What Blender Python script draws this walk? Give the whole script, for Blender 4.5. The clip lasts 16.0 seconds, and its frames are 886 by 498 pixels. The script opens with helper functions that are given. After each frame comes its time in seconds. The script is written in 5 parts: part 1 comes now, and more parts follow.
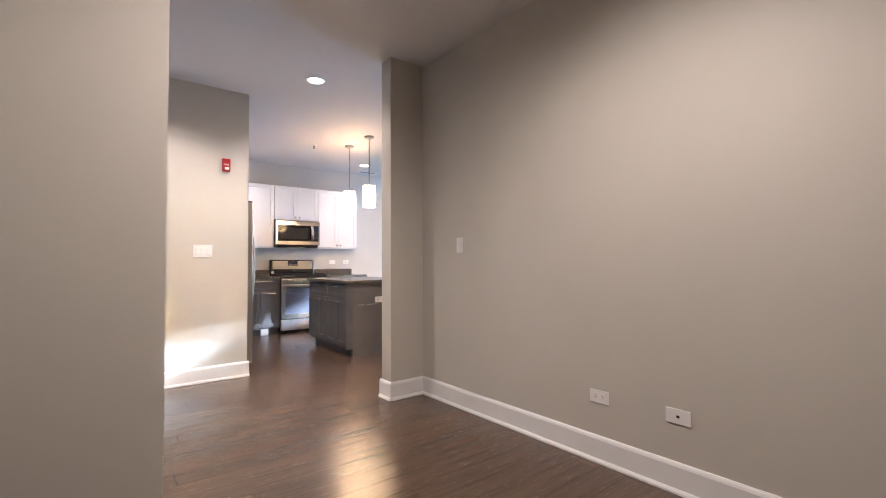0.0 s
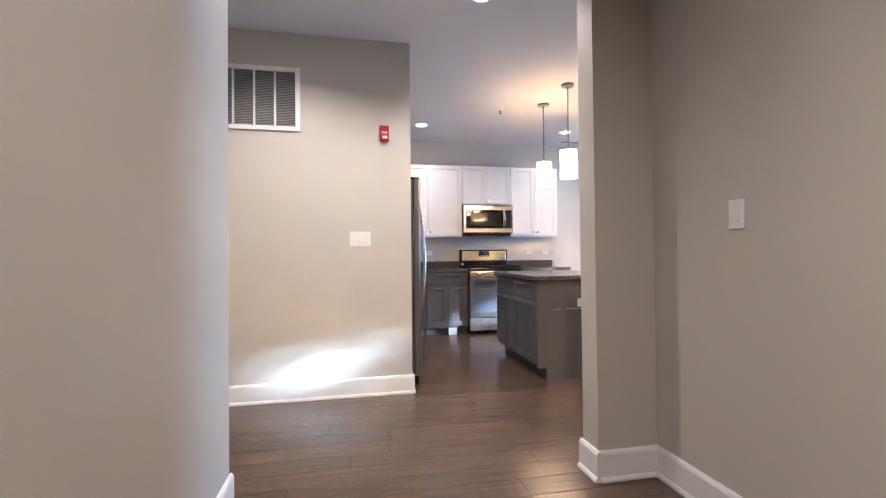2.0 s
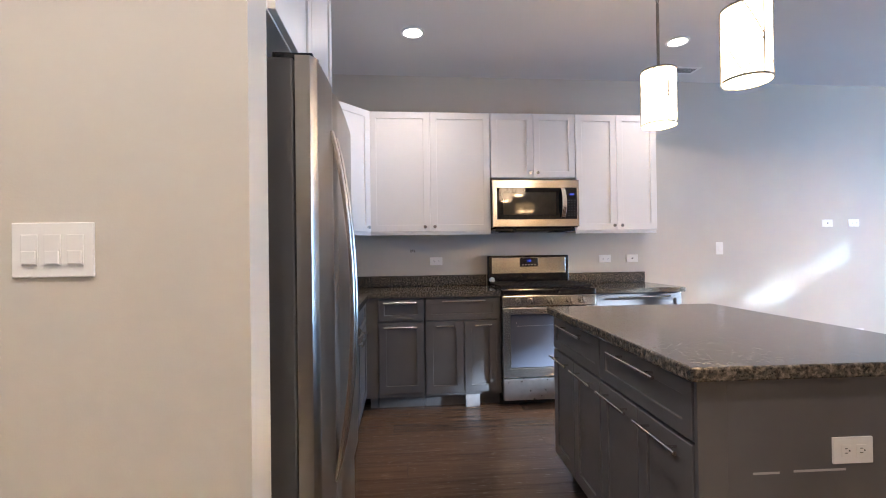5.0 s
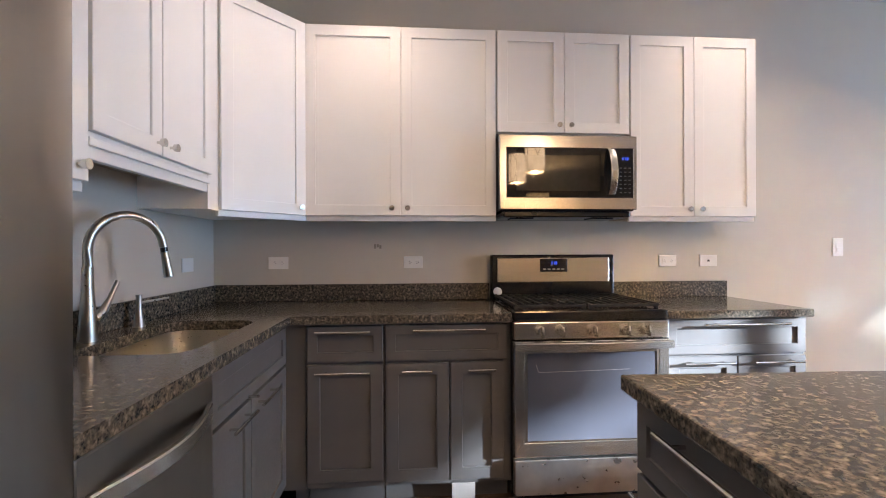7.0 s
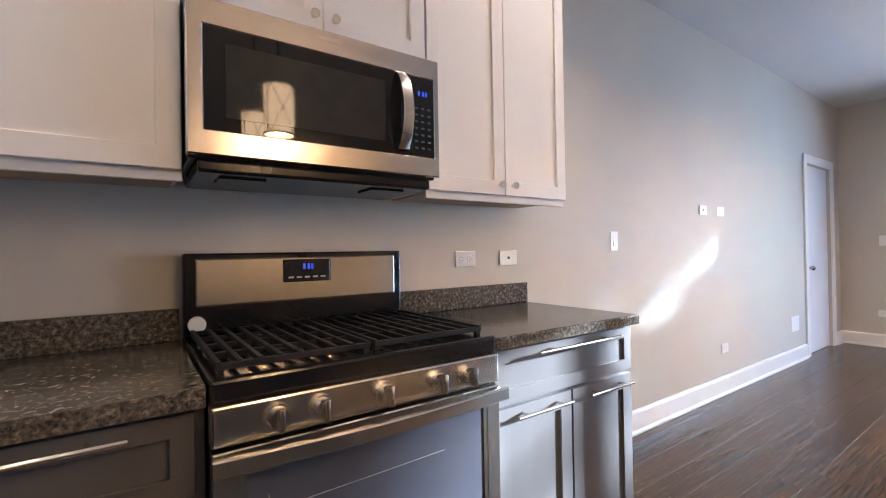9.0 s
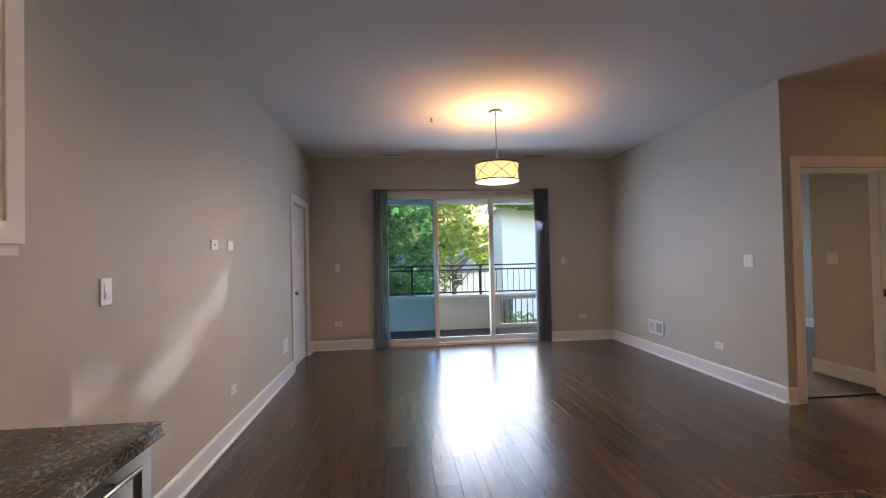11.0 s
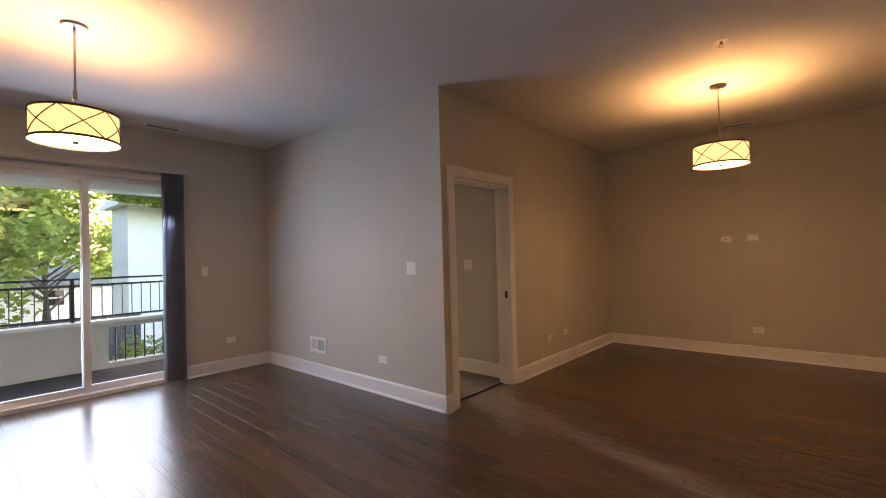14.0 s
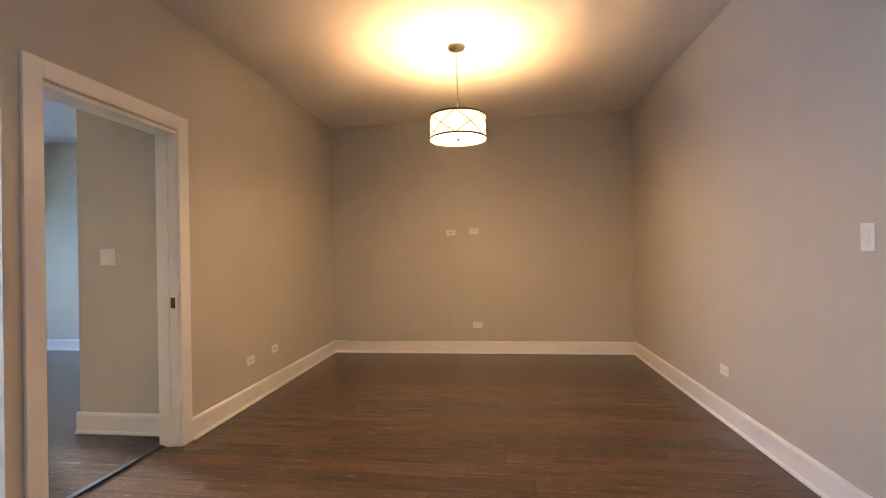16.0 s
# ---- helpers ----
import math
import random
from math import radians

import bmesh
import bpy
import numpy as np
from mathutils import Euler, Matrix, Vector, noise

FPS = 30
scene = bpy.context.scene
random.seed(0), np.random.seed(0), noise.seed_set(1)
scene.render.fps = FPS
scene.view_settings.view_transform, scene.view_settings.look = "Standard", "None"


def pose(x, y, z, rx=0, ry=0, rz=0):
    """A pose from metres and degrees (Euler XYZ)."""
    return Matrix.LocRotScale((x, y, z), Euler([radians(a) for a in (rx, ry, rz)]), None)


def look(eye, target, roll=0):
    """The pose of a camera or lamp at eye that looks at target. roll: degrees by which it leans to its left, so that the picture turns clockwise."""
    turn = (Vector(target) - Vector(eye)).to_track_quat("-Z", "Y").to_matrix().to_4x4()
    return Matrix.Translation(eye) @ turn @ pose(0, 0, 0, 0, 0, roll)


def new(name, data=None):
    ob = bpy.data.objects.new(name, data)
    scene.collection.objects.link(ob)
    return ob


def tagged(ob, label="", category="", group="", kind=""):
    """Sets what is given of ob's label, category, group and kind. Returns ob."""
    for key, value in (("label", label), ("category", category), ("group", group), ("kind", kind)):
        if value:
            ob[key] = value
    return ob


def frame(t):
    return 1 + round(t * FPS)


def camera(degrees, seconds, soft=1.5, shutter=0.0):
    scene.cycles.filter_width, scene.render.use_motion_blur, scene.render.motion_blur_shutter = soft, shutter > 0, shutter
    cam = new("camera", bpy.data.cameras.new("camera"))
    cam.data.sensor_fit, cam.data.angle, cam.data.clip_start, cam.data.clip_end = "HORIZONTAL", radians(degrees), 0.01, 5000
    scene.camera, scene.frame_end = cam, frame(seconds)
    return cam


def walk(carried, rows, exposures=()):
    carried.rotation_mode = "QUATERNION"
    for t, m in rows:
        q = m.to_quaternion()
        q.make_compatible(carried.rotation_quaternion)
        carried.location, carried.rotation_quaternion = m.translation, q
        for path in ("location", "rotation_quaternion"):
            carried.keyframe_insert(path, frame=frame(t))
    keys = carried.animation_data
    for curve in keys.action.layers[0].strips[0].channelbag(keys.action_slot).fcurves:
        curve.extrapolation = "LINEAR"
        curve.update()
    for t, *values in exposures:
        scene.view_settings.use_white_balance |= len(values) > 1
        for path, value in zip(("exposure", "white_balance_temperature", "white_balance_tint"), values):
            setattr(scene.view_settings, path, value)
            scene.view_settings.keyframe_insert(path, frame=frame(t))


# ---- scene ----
cam = camera(90.2, 16.0, 1.0)
PATH = [
    (0, (0.056, -0.154, 1.123), (1.293, 1.416, 1.184), -0.3),
    (0.5, (0.107, -0.044, 1.132), (1.253, 1.595, 1.185), -0.5),
    (1, (0.327, 0.259, 1.121), (1.223, 2.046, 1.171), -0.5),
    (1.5, (0.546, 0.597, 1.107), (1.15, 2.504, 1.147), -0.5),
    (2, (0.811, 0.995, 1.108), (1.205, 2.955, 1.136), -0.6),
    (2.5, (0.959, 1.416, 1.117), (1.194, 3.402, 1.137), -0.8),
    (3, (1.095, 1.879, 1.156), (1.298, 3.868, 1.167), -0.8),
    (3.5, (1.242, 2.318, 1.195), (1.431, 4.309, 1.216), -0.8),
    (4, (1.372, 2.736, 1.216), (1.563, 4.727, 1.238), -0.9),
    (6.5, (1.857, 4.586, 1.231), (2.011, 6.58, 1.227), -0.3),
    (7, (1.892, 4.887, 1.219), (2.041, 6.882, 1.221), -0.2),
    (7.5, (1.903, 5.178, 1.211), (2.06, 7.172, 1.217), -0.1),
    (8, (1.98, 5.48, 1.184), (2.127, 7.474, 1.202), -0.2),
    (8.5, (2.098, 5.738, 1.194), (2.563, 7.683, 1.201), -0.4),
    (9, (2.257, 5.952, 1.176), (3.406, 7.590, 1.190), -1.0),
    (9.5, (2.411, 6.102, 1.196), (4.096, 7.179, 1.214), -1.5),
    (10, (2.46, 6.241, 1.253), (4.39, 6.765, 1.276), -1.4),
    (10.2, (2.472, 6.271, 1.271), (4.438, 6.638, 1.3), -1.2),
    (12.3, (2.989, 6.338, 1.423), (4.746, 5.385, 1.453), -1.6),
    (12.5, (3.042, 6.35, 1.398), (4.752, 5.314, 1.435), -1.5),
    (13, (3.203, 6.259, 1.371), (4.833, 5.101, 1.411), -1.4),
    (13.5, (3.401, 6.062, 1.384), (4.928, 4.77, 1.415), -1.4),
    (14, (3.602, 5.804, 1.356), (4.93, 4.31, 1.386), -1.5),
    (14.5, (3.781, 5.496, 1.333), (4.799, 3.775, 1.352), -1.6),
    (15, (3.891, 5.128, 1.292), (4.573, 3.247, 1.31), -1.6),
    (15.5, (4.007, 4.836, 1.25), (4.421, 2.88, 1.267), -1.5),
    (16, (4.064, 4.568, 1.226), (4.314, 2.584, 1.243), -1.2),
]
EXPOSURES = [(0, 6.2, 6500, 17), (0.5, 6.1, 6500, 17), (2, 6.0, 6300, 16), (2.8, 5.65, 6200, 15), (4, 5.62, 6000, 14), (6.5, 5.55, 7500, 18), (8, 5.6, 7500, 18), (9, 5.35, 7300, 19), (10, 4.15, 8700, 24), (12.5, 3.95, 9300, 29), (13.5, 3.95, 9400, 30), (14.5, 4.35, 10600, 31), (15, 4.95, 9300, 26), (16, 5.2, 7500, 21)]
walk(cam, [(t, look(eye, target, roll)) for t, eye, target, roll in PATH], EXPOSURES)

# ---- world, sun ----
SUN_TO = Vector((1.0, -0.37, 0.19)).normalized()
world = bpy.data.worlds.new("sky")
scene.world = world
world.use_nodes = True
wt = world.node_tree
sky = wt.nodes.new("ShaderNodeTexSky")
sky.sky_type = "NISHITA"
sky.sun_disc = False
sky.dust_density = 1.2
sky.ozone_density = 3.5
sky.sun_elevation = math.asin(SUN_TO.z)
sky.sun_rotation = math.atan2(SUN_TO.x, SUN_TO.y)
wt.links.new(sky.outputs[0], wt.nodes["Background"].inputs[0])
wt.nodes["Background"].inputs[1].default_value = 0.15

sun_data = bpy.data.lights.new("sun", "SUN")
sun_data.energy, sun_data.angle, sun_data.color = 1.5, radians(0.6), (0.60, 0.79, 1.0)
sun = new("sun", sun_data)
sun.matrix_world = look(SUN_TO * 60, (0, 0, 0))

WARM = (1.0, 0.66, 0.36)
SOFT = (1.0, 0.90, 0.83)


def lamp(name, x, y, z, watts, color, radius=0.05, spot=0, blend=1.0):
    d = bpy.data.lights.new(name, "SPOT" if spot else "POINT")
    d.energy, d.color, d.shadow_soft_size = watts, color, radius
    if spot:
        d.spot_size, d.spot_blend = radians(spot), blend
    o = new(name, d)
    o.location = (x, y, z)
    return o


# The last, over the entry, is an added unseen lamp that brightens the hall walls.
RECESSED = [(1.66, 3.80), (0.38, 3.77), (1.70, 6.77), (3.76, 6.78), (0.95, 0.75)]
KITCHEN_PENDANTS = [(2.970, 5.755), (2.965, 5.15)]
DRUMS = [(7.08, 5.27), (4.36, 1.12)]
CEIL = 2.842
for x, y in RECESSED:
    lamp("recessed_lamp", x, y, CEIL - 0.02, 2.9 if y < 2 else 0.82 if y > 5 else 2.0, SOFT, 0.06, 168 if y < 2 else 138, 0.75)
for x, y in KITCHEN_PENDANTS:
    lamp("pendant_bulb", x, y, 1.915, 0.27, WARM, 0.04)
for x, y in DRUMS:
    lamp("drum_bulb", x, y, 2.17, 0.76, (1.0, 0.64, 0.33), 0.06)
# added area lamps that boost daylight at the sliding door and unseen bedroom window
for name, px, py, pz, sx, sy, watts in (("daylight_fill_slider", 9.42, 4.95, 1.2, 1.7, 2.1, 6.3), ("daylight_fill_bedroom", 10.62, 0.75, 1.45, 0.95, 1.7, 1.2)):
    d = bpy.data.lights.new(name, "AREA")
    d.shape, d.size, d.size_y, d.energy, d.color = "RECTANGLE", sx, sy, watts, (0.30, 0.57, 1.0)
    o = new(name, d)
    o.matrix_world = look((px, py, pz), (px - 1, py, pz - 0.4))


# ---- materials ----
def material(name, color, rough=0.5, metal=0.0, var=0.08, scale=6.0, bump=0.0, bump_scale=60.0, spec=0.5, stretch=(1, 1, 1), dark=None, objrand=0.0, emit=None, emit_strength=0.0, rough_var=0.08):
    m = bpy.data.materials.new(name)
    m.use_nodes = True
    nt = m.node_tree
    b = nt.nodes["Principled BSDF"]
    L = nt.links.new
    geo = nt.nodes.new("ShaderNodeTexCoord")
    mp = nt.nodes.new("ShaderNodeMapping")
    mp.inputs["Scale"].default_value = stretch
    L(geo.outputs["Object"], mp.inputs[0])
    n1 = nt.nodes.new("ShaderNodeTexNoise")
    n1.inputs["Scale"].default_value = scale
    n1.inputs["Detail"].default_value = 6
    L(mp.outputs[0], n1.inputs["Vector"])
    ramp = nt.nodes.new("ShaderNodeMix")
    ramp.data_type = "RGBA"
    c0 = dark if dark else tuple(c * (1 - var) for c in color)
    c1 = tuple(min(1, c * (1 + var)) for c in color)
    ramp.inputs["A"].default_value, ramp.inputs["B"].default_value = (*c0, 1), (*c1, 1)
    st = nt.nodes.new("ShaderNodeMapRange")
    st.inputs["From Min"].default_value, st.inputs["From Max"].default_value = 0.3, 0.7
    L(n1.outputs["Fac"], st.inputs["Value"])
    fac = st.outputs[0]
    if objrand:
        oi = nt.nodes.new("ShaderNodeObjectInfo")
        gi = nt.nodes.new("ShaderNodeNewGeometry")
        add = nt.nodes.new("ShaderNodeMath")
        add.operation = "ADD"
        L(oi.outputs["Random"], add.inputs[0]), L(gi.outputs["Random Per Island"], add.inputs[1])
        fr = nt.nodes.new("ShaderNodeMath")
        fr.operation = "FRACT"
        L(add.outputs[0], fr.inputs[0])
        mx = nt.nodes.new("ShaderNodeMix")
        mx.inputs["Factor"].default_value = objrand
        L(fac, mx.inputs["A"]), L(fr.outputs[0], mx.inputs["B"])
        fac = mx.outputs[0]
    L(fac, ramp.inputs["Factor"])
    L(ramp.outputs["Result"], b.inputs["Base Color"])
    b.inputs["Metallic"].default_value = metal
    b.inputs["Specular IOR Level"].default_value = spec
    rr = nt.nodes.new("ShaderNodeMapRange")
    rr.inputs["To Min"].default_value, rr.inputs["To Max"].default_value = max(0, rough - rough_var), min(1, rough + rough_var)
    n2 = nt.nodes.new("ShaderNodeTexNoise")
    n2.inputs["Scale"].default_value = bump_scale
    n2.inputs["Detail"].default_value = 3
    L(mp.outputs[0], n2.inputs["Vector"])
    L(n2.outputs["Fac"], rr.inputs["Value"])
    L(rr.outputs[0], b.inputs["Roughness"])
    if bump:
        bp = nt.nodes.new("ShaderNodeBump")
        bp.inputs["Strength"].default_value, bp.inputs["Distance"].default_value = bump, 0.002
        L(n2.outputs["Fac"], bp.inputs["Height"])
        L(bp.outputs[0], b.inputs["Normal"])
    if emit:
        b.inputs["Emission Color"].default_value = (*emit, 1)
        b.inputs["Emission Strength"].default_value = emit_strength
    return m


def granite():
    m = material("granite", (0.12, 0.105, 0.09), 0.14, 0, 0.5, 14, 0.05, 90)
    nt = m.node_tree
    b = nt.nodes["Principled BSDF"]
    tc = nt.nodes.new("ShaderNodeTexCoord")
    v = nt.nodes.new("ShaderNodeTexVoronoi")
    v.inputs["Scale"].default_value = 200
    w = nt.nodes.new("ShaderNodeTexNoise")
    w.inputs["Scale"].default_value, w.inputs["Detail"].default_value = 74, 8
    nt.links.new(tc.outputs["Object"], v.inputs["Vector"])
    nt.links.new(tc.outputs["Object"], w.inputs["Vector"])
    r = nt.nodes.new("ShaderNodeValToRGB")
    e = r.color_ramp.elements
    e[0].position, e[0].color = 0.40, (0.014, 0.017, 0.016, 1)
    e[1].position, e[1].color = 0.68, (0.27, 0.23, 0.18, 1)
    k = e.new(0.53)
    k.color = (0.075, 0.061, 0.045, 1)
    nt.links.new(w.outputs["Fac"], r.inputs[0])
    mx = nt.nodes.new("ShaderNodeMix")
    mx.data_type = "RGBA"
    mx.inputs["Factor"].default_value = 0.32
    hs = nt.nodes.new("ShaderNodeValToRGB")
    hs.color_ramp.elements[0].color = (0.02, 0.018, 0.016, 1)
    hs.color_ramp.elements[1].color = (0.25, 0.22, 0.18, 1)
    sp = nt.nodes.new("ShaderNodeSeparateColor")
    nt.links.new(v.outputs["Color"], sp.inputs[0])
    nt.links.new(sp.outputs[0], hs.inputs[0])
    nt.links.new(r.outputs[0], mx.inputs["A"])
    nt.links.new(hs.outputs[0], mx.inputs["B"])
    nt.links.new(mx.outputs["Result"], b.inputs["Base Color"])
    return m


def pane_glass(name, tint, gloss):
    m = bpy.data.materials.new(name)
    m.use_nodes = True
    nt = m.node_tree
    nt.nodes.remove(nt.nodes["Principled BSDF"])
    t, g, mix, f = (nt.nodes.new(k) for k in ("ShaderNodeBsdfTransparent", "ShaderNodeBsdfGlossy", "ShaderNodeMixShader", "ShaderNodeFresnel"))
    t.inputs[0].default_value = (*tint, 1)
    g.inputs["Roughness"].default_value = gloss
    f.inputs[0].default_value = 1.5
    nt.links.new(f.outputs[0], mix.inputs[0])
    nt.links.new(t.outputs[0], mix.inputs[1])
    nt.links.new(g.outputs[0], mix.inputs[2])
    nt.links.new(mix.outputs[0], nt.nodes["Material Output"].inputs[0])
    return m


def glow(name, color, strength):
    m = bpy.data.materials.new(name)
    m.use_nodes = True
    b = m.node_tree.nodes["Principled BSDF"]
    b.inputs["Base Color"].default_value = (0.85, 0.82, 0.76, 1)
    b.inputs["Roughness"].default_value = 0.6
    b.inputs["Emission Color"].default_value = (*color, 1)
    b.inputs["Emission Strength"].default_value = strength
    return m


M_WALL = material("wall_paint", (0.55, 0.515, 0.455), 0.55, 0, 0.025, 1.6, 0.10, 240, 0.35)
M_CEIL = material("ceiling_paint", (0.68, 0.66, 0.645), 0.8, 0, 0.02, 1.2, 0.08, 200, 0.2)
M_TRIM = material("white_trim_paint", (0.80, 0.79, 0.77), 0.32, 0, 0.03, 3, 0.03, 60)
M_WHITE = material("white_cabinet_lacquer", (0.82, 0.80, 0.775), 0.36, 0, 0.02, 3, 0.02, 80)
M_GREY = material("grey_cabinet_lacquer", (0.106, 0.103, 0.103), 0.32, 0, 0.10, 4, 0.03, 80)
M_INSIDE = material("cabinet_underside_wood", (0.46, 0.36, 0.26), 0.6, 0, 0.12, 10, 0.1, 60)
M_FLOOR = material("dark_oak_planks", (0.092, 0.057, 0.038), 0.24, 0, 0.45, 5, 0.22, 26, 0.5, (0.45, 9, 9), (0.054, 0.034, 0.024), 0.42, rough_var=0.10)
M_SUB = material("subfloor", (0.012, 0.010, 0.009), 0.8)
M_STEEL = material("brushed_steel", (0.60, 0.575, 0.54), 0.25, 1.0, 0.04, 3, 0.012, 160, 0.5, (0.15, 6, 6), rough_var=0.03)
M_DSTEEL = material("fridge_steel", (0.36, 0.335, 0.305), 0.32, 1.0, 0.04, 3, 0.012, 160, 0.5, (6, 6, 0.15), rough_var=0.03)
M_CHROME = material("satin_nickel", (0.66, 0.64, 0.60), 0.22, 1.0, 0.03, 6)
M_NICKEL = material("dark_nickel", (0.34, 0.32, 0.29), 0.32, 1.0, 0.05, 6)
M_BRUSHED = material("brushed_nickel", (0.46, 0.43, 0.385), 0.3, 1.0, 0.05, 6)
M_SINK = material("sink_steel", (0.66, 0.63, 0.58), 0.30, 1.0, 0.08, 5, 0.04, 150)
M_BLACK = material("black_enamel", (0.012, 0.012, 0.013), 0.16, 0, 0.2, 8)
M_IRON = material("cast_iron", (0.014, 0.014, 0.015), 0.72, 0, 0.3, 30, 0.3, 160, 0.3)
M_DARKGLASS = material("black_glass", (0.012, 0.011, 0.010), 0.025, 0, 0.1, 4, rough_var=0.01)
M_FILM = material("oven_glass_with_film", (0.062, 0.066, 0.082), 0.24, 0, 0.08, 3, 0.02, 12, rough_var=0.03)
M_SIDE = material("fridge_side_grey", (0.05, 0.05, 0.052), 0.5, 0, 0.06, 8, 0.15, 250)
M_PLATE = material("white_plastic", (0.80, 0.79, 0.76), 0.35, 0, 0.02, 8)
M_SLOT = material("dark_slot", (0.02, 0.02, 0.02), 0.6)
M_RED = material("red_plastic", (0.42, 0.018, 0.02), 0.35, 0, 0.06, 8)
M_LCD = material("lcd_grey_green", (0.13, 0.15, 0.11), 0.25)
M_GRILLE = material("grille_grey", (0.42, 0.41, 0.40), 0.5, 0, 0.05, 10)
M_BRONZE = material("oil_rubbed_bronze", (0.11, 0.075, 0.045), 0.35, 1.0, 0.1, 10)
M_SHADE = glow("kitchen_shade_fabric", (1.0, 0.74, 0.48), 0.32)
M_DRUM = glow("drum_shade_linen", (1.0, 0.66, 0.30), 0.10)
M_DIFF = glow("drum_diffuser", (1.0, 0.69, 0.36), 1.7)
M_CAN = glow("recessed_lens", (1.0, 0.93, 0.86), 0.36)
M_BLUE = glow("blue_digits", (0.01, 0.09, 1.0), 0.018)
M_BLUE.node_tree.nodes["Principled BSDF"].inputs["Base Color"].default_value = (0.01, 0.01, 0.02, 1)
M_BLIND = material("grey_vinyl_blind", (0.27, 0.27, 0.29), 0.5, 0, 0.05, 5)
bn = M_BLIND.node_tree
bt, bx = bn.nodes.new("ShaderNodeBsdfTranslucent"), bn.nodes.new("ShaderNodeMixShader")
bt.inputs[0].default_value, bx.inputs[0].default_value = (0.58, 0.60, 0.66, 1), 0.65
bn.links.new(bn.nodes["Principled BSDF"].outputs[0], bx.inputs[1])
bn.links.new(bt.outputs[0], bx.inputs[2])
bn.links.new(bx.outputs[0], bn.nodes["Material Output"].inputs[0])
M_GLASS = pane_glass("clear_pane", (0.93, 0.96, 0.96), 0.0)
M_TEAL = pane_glass("screened_pane", (0.44, 0.69, 0.82), 0.02)
M_GRANITE = granite()
M_DOOR = material("white_door_paint", (0.74, 0.74, 0.75), 0.35, 0, 0.02, 4)
M_DECK = material("grey_deck_boards", (0.46, 0.49, 0.54), 0.6, 0, 0.2, 6, 0.2, 40, 0.4, (1, 8, 8))
M_STUCCO = material("cream_balcony_siding", (0.62, 0.57, 0.50), 0.7, 0, 0.06, 4, 0.2, 80)
M_RAIL = material("black_rail_metal", (0.02, 0.025, 0.028), 0.4, 0.3, 0.1, 8)
M_BARK = material("bark", (0.09, 0.065, 0.045), 0.9, 0, 0.3, 8, 0.6, 30)
M_LEAF = material("maple_leaf", (0.075, 0.13, 0.022), 0.5, 0, 0.5, 3, 0, 60, 0.3, (1, 1, 1), (0.03, 0.075, 0.015), 0.6)
nt = M_LEAF.node_tree
tl, ms = nt.nodes.new("ShaderNodeBsdfTranslucent"), nt.nodes.new("ShaderNodeMixShader")
tl.inputs[0].default_value = (0.36, 0.45, 0.12, 1)
ms.inputs[0].default_value = 0.55
nt.links.new(nt.nodes["Principled BSDF"].outputs[0], ms.inputs[1])
nt.links.new(tl.outputs[0], ms.inputs[2])
nt.links.new(ms.outputs[0], nt.nodes["Material Output"].inputs[0])
M_GRASS = material("lawn", (0.06, 0.09, 0.03), 0.9, 0, 0.4, 0.6, 0.4, 20)
M_SIDING = material("white_siding", (0.88, 0.87, 0.86), 0.6, 0, 0.03, 2)
M_ROOF = material("grey_green_shingle", (0.16, 0.19, 0.18), 0.9, 0, 0.2, 3, 0.4, 30)
M_BRICK = material("red_brick", (0.24, 0.09, 0.06), 0.85, 0, 0.2, 8, 0.3, 40)
M_FENCE = material("weathered_fence", (0.11, 0.10, 0.10), 0.85, 0, 0.2, 8)
M_SMUDGE = material("scuff_mark", (0.30, 0.27, 0.23), 0.7)


# ---- mesh helpers ----
def box(bm, x0, x1, y0, y1, z0, z1, bev=0.0):
    m = Matrix.Translation(((x0 + x1) / 2, (y0 + y1) / 2, (z0 + z1) / 2)) @ Matrix.Diagonal((abs(x1 - x0), abs(y1 - y0), abs(z1 - z0), 1))
    vs = bmesh.ops.create_cube(bm, size=1, matrix=m)["verts"]
    if bev:
        bmesh.ops.bevel(bm, geom=list({e for v in vs for e in v.link_edges}), offset=bev, segments=2, affect="EDGES", profile=0.5)
    return bm


def cyl(bm, p0, p1, r, seg=16, r2=None):
    p0, p1 = Vector(p0), Vector(p1)
    d = p1 - p0
    m = Matrix.Translation((p0 + p1) / 2) @ d.to_track_quat("Z", "Y").to_matrix().to_4x4()
    bmesh.ops.create_cone(bm, cap_ends=True, segments=seg, radius1=r, radius2=r if r2 is None else r2, depth=d.length, matrix=m)
    return bm


def ring(bm, x, y, z, r, w, h, seg=40):
    """A flat hoop of radius r, wall w and height h."""
    rows = []
    for i in range(seg):
        a = 2 * math.pi * i / seg
        c, s = math.cos(a), math.sin(a)
        rows.append([bm.verts.new((x + q * c, y + q * s, zz)) for q, zz in ((r - w, z), (r, z), (r, z + h), (r - w, z + h))])
    for i in range(seg):
        a, b = rows[i], rows[(i + 1) % seg]
        for k in range(4):
            bm.faces.new((a[k], b[k], b[(k + 1) % 4], a[(k + 1) % 4]))
    return bm


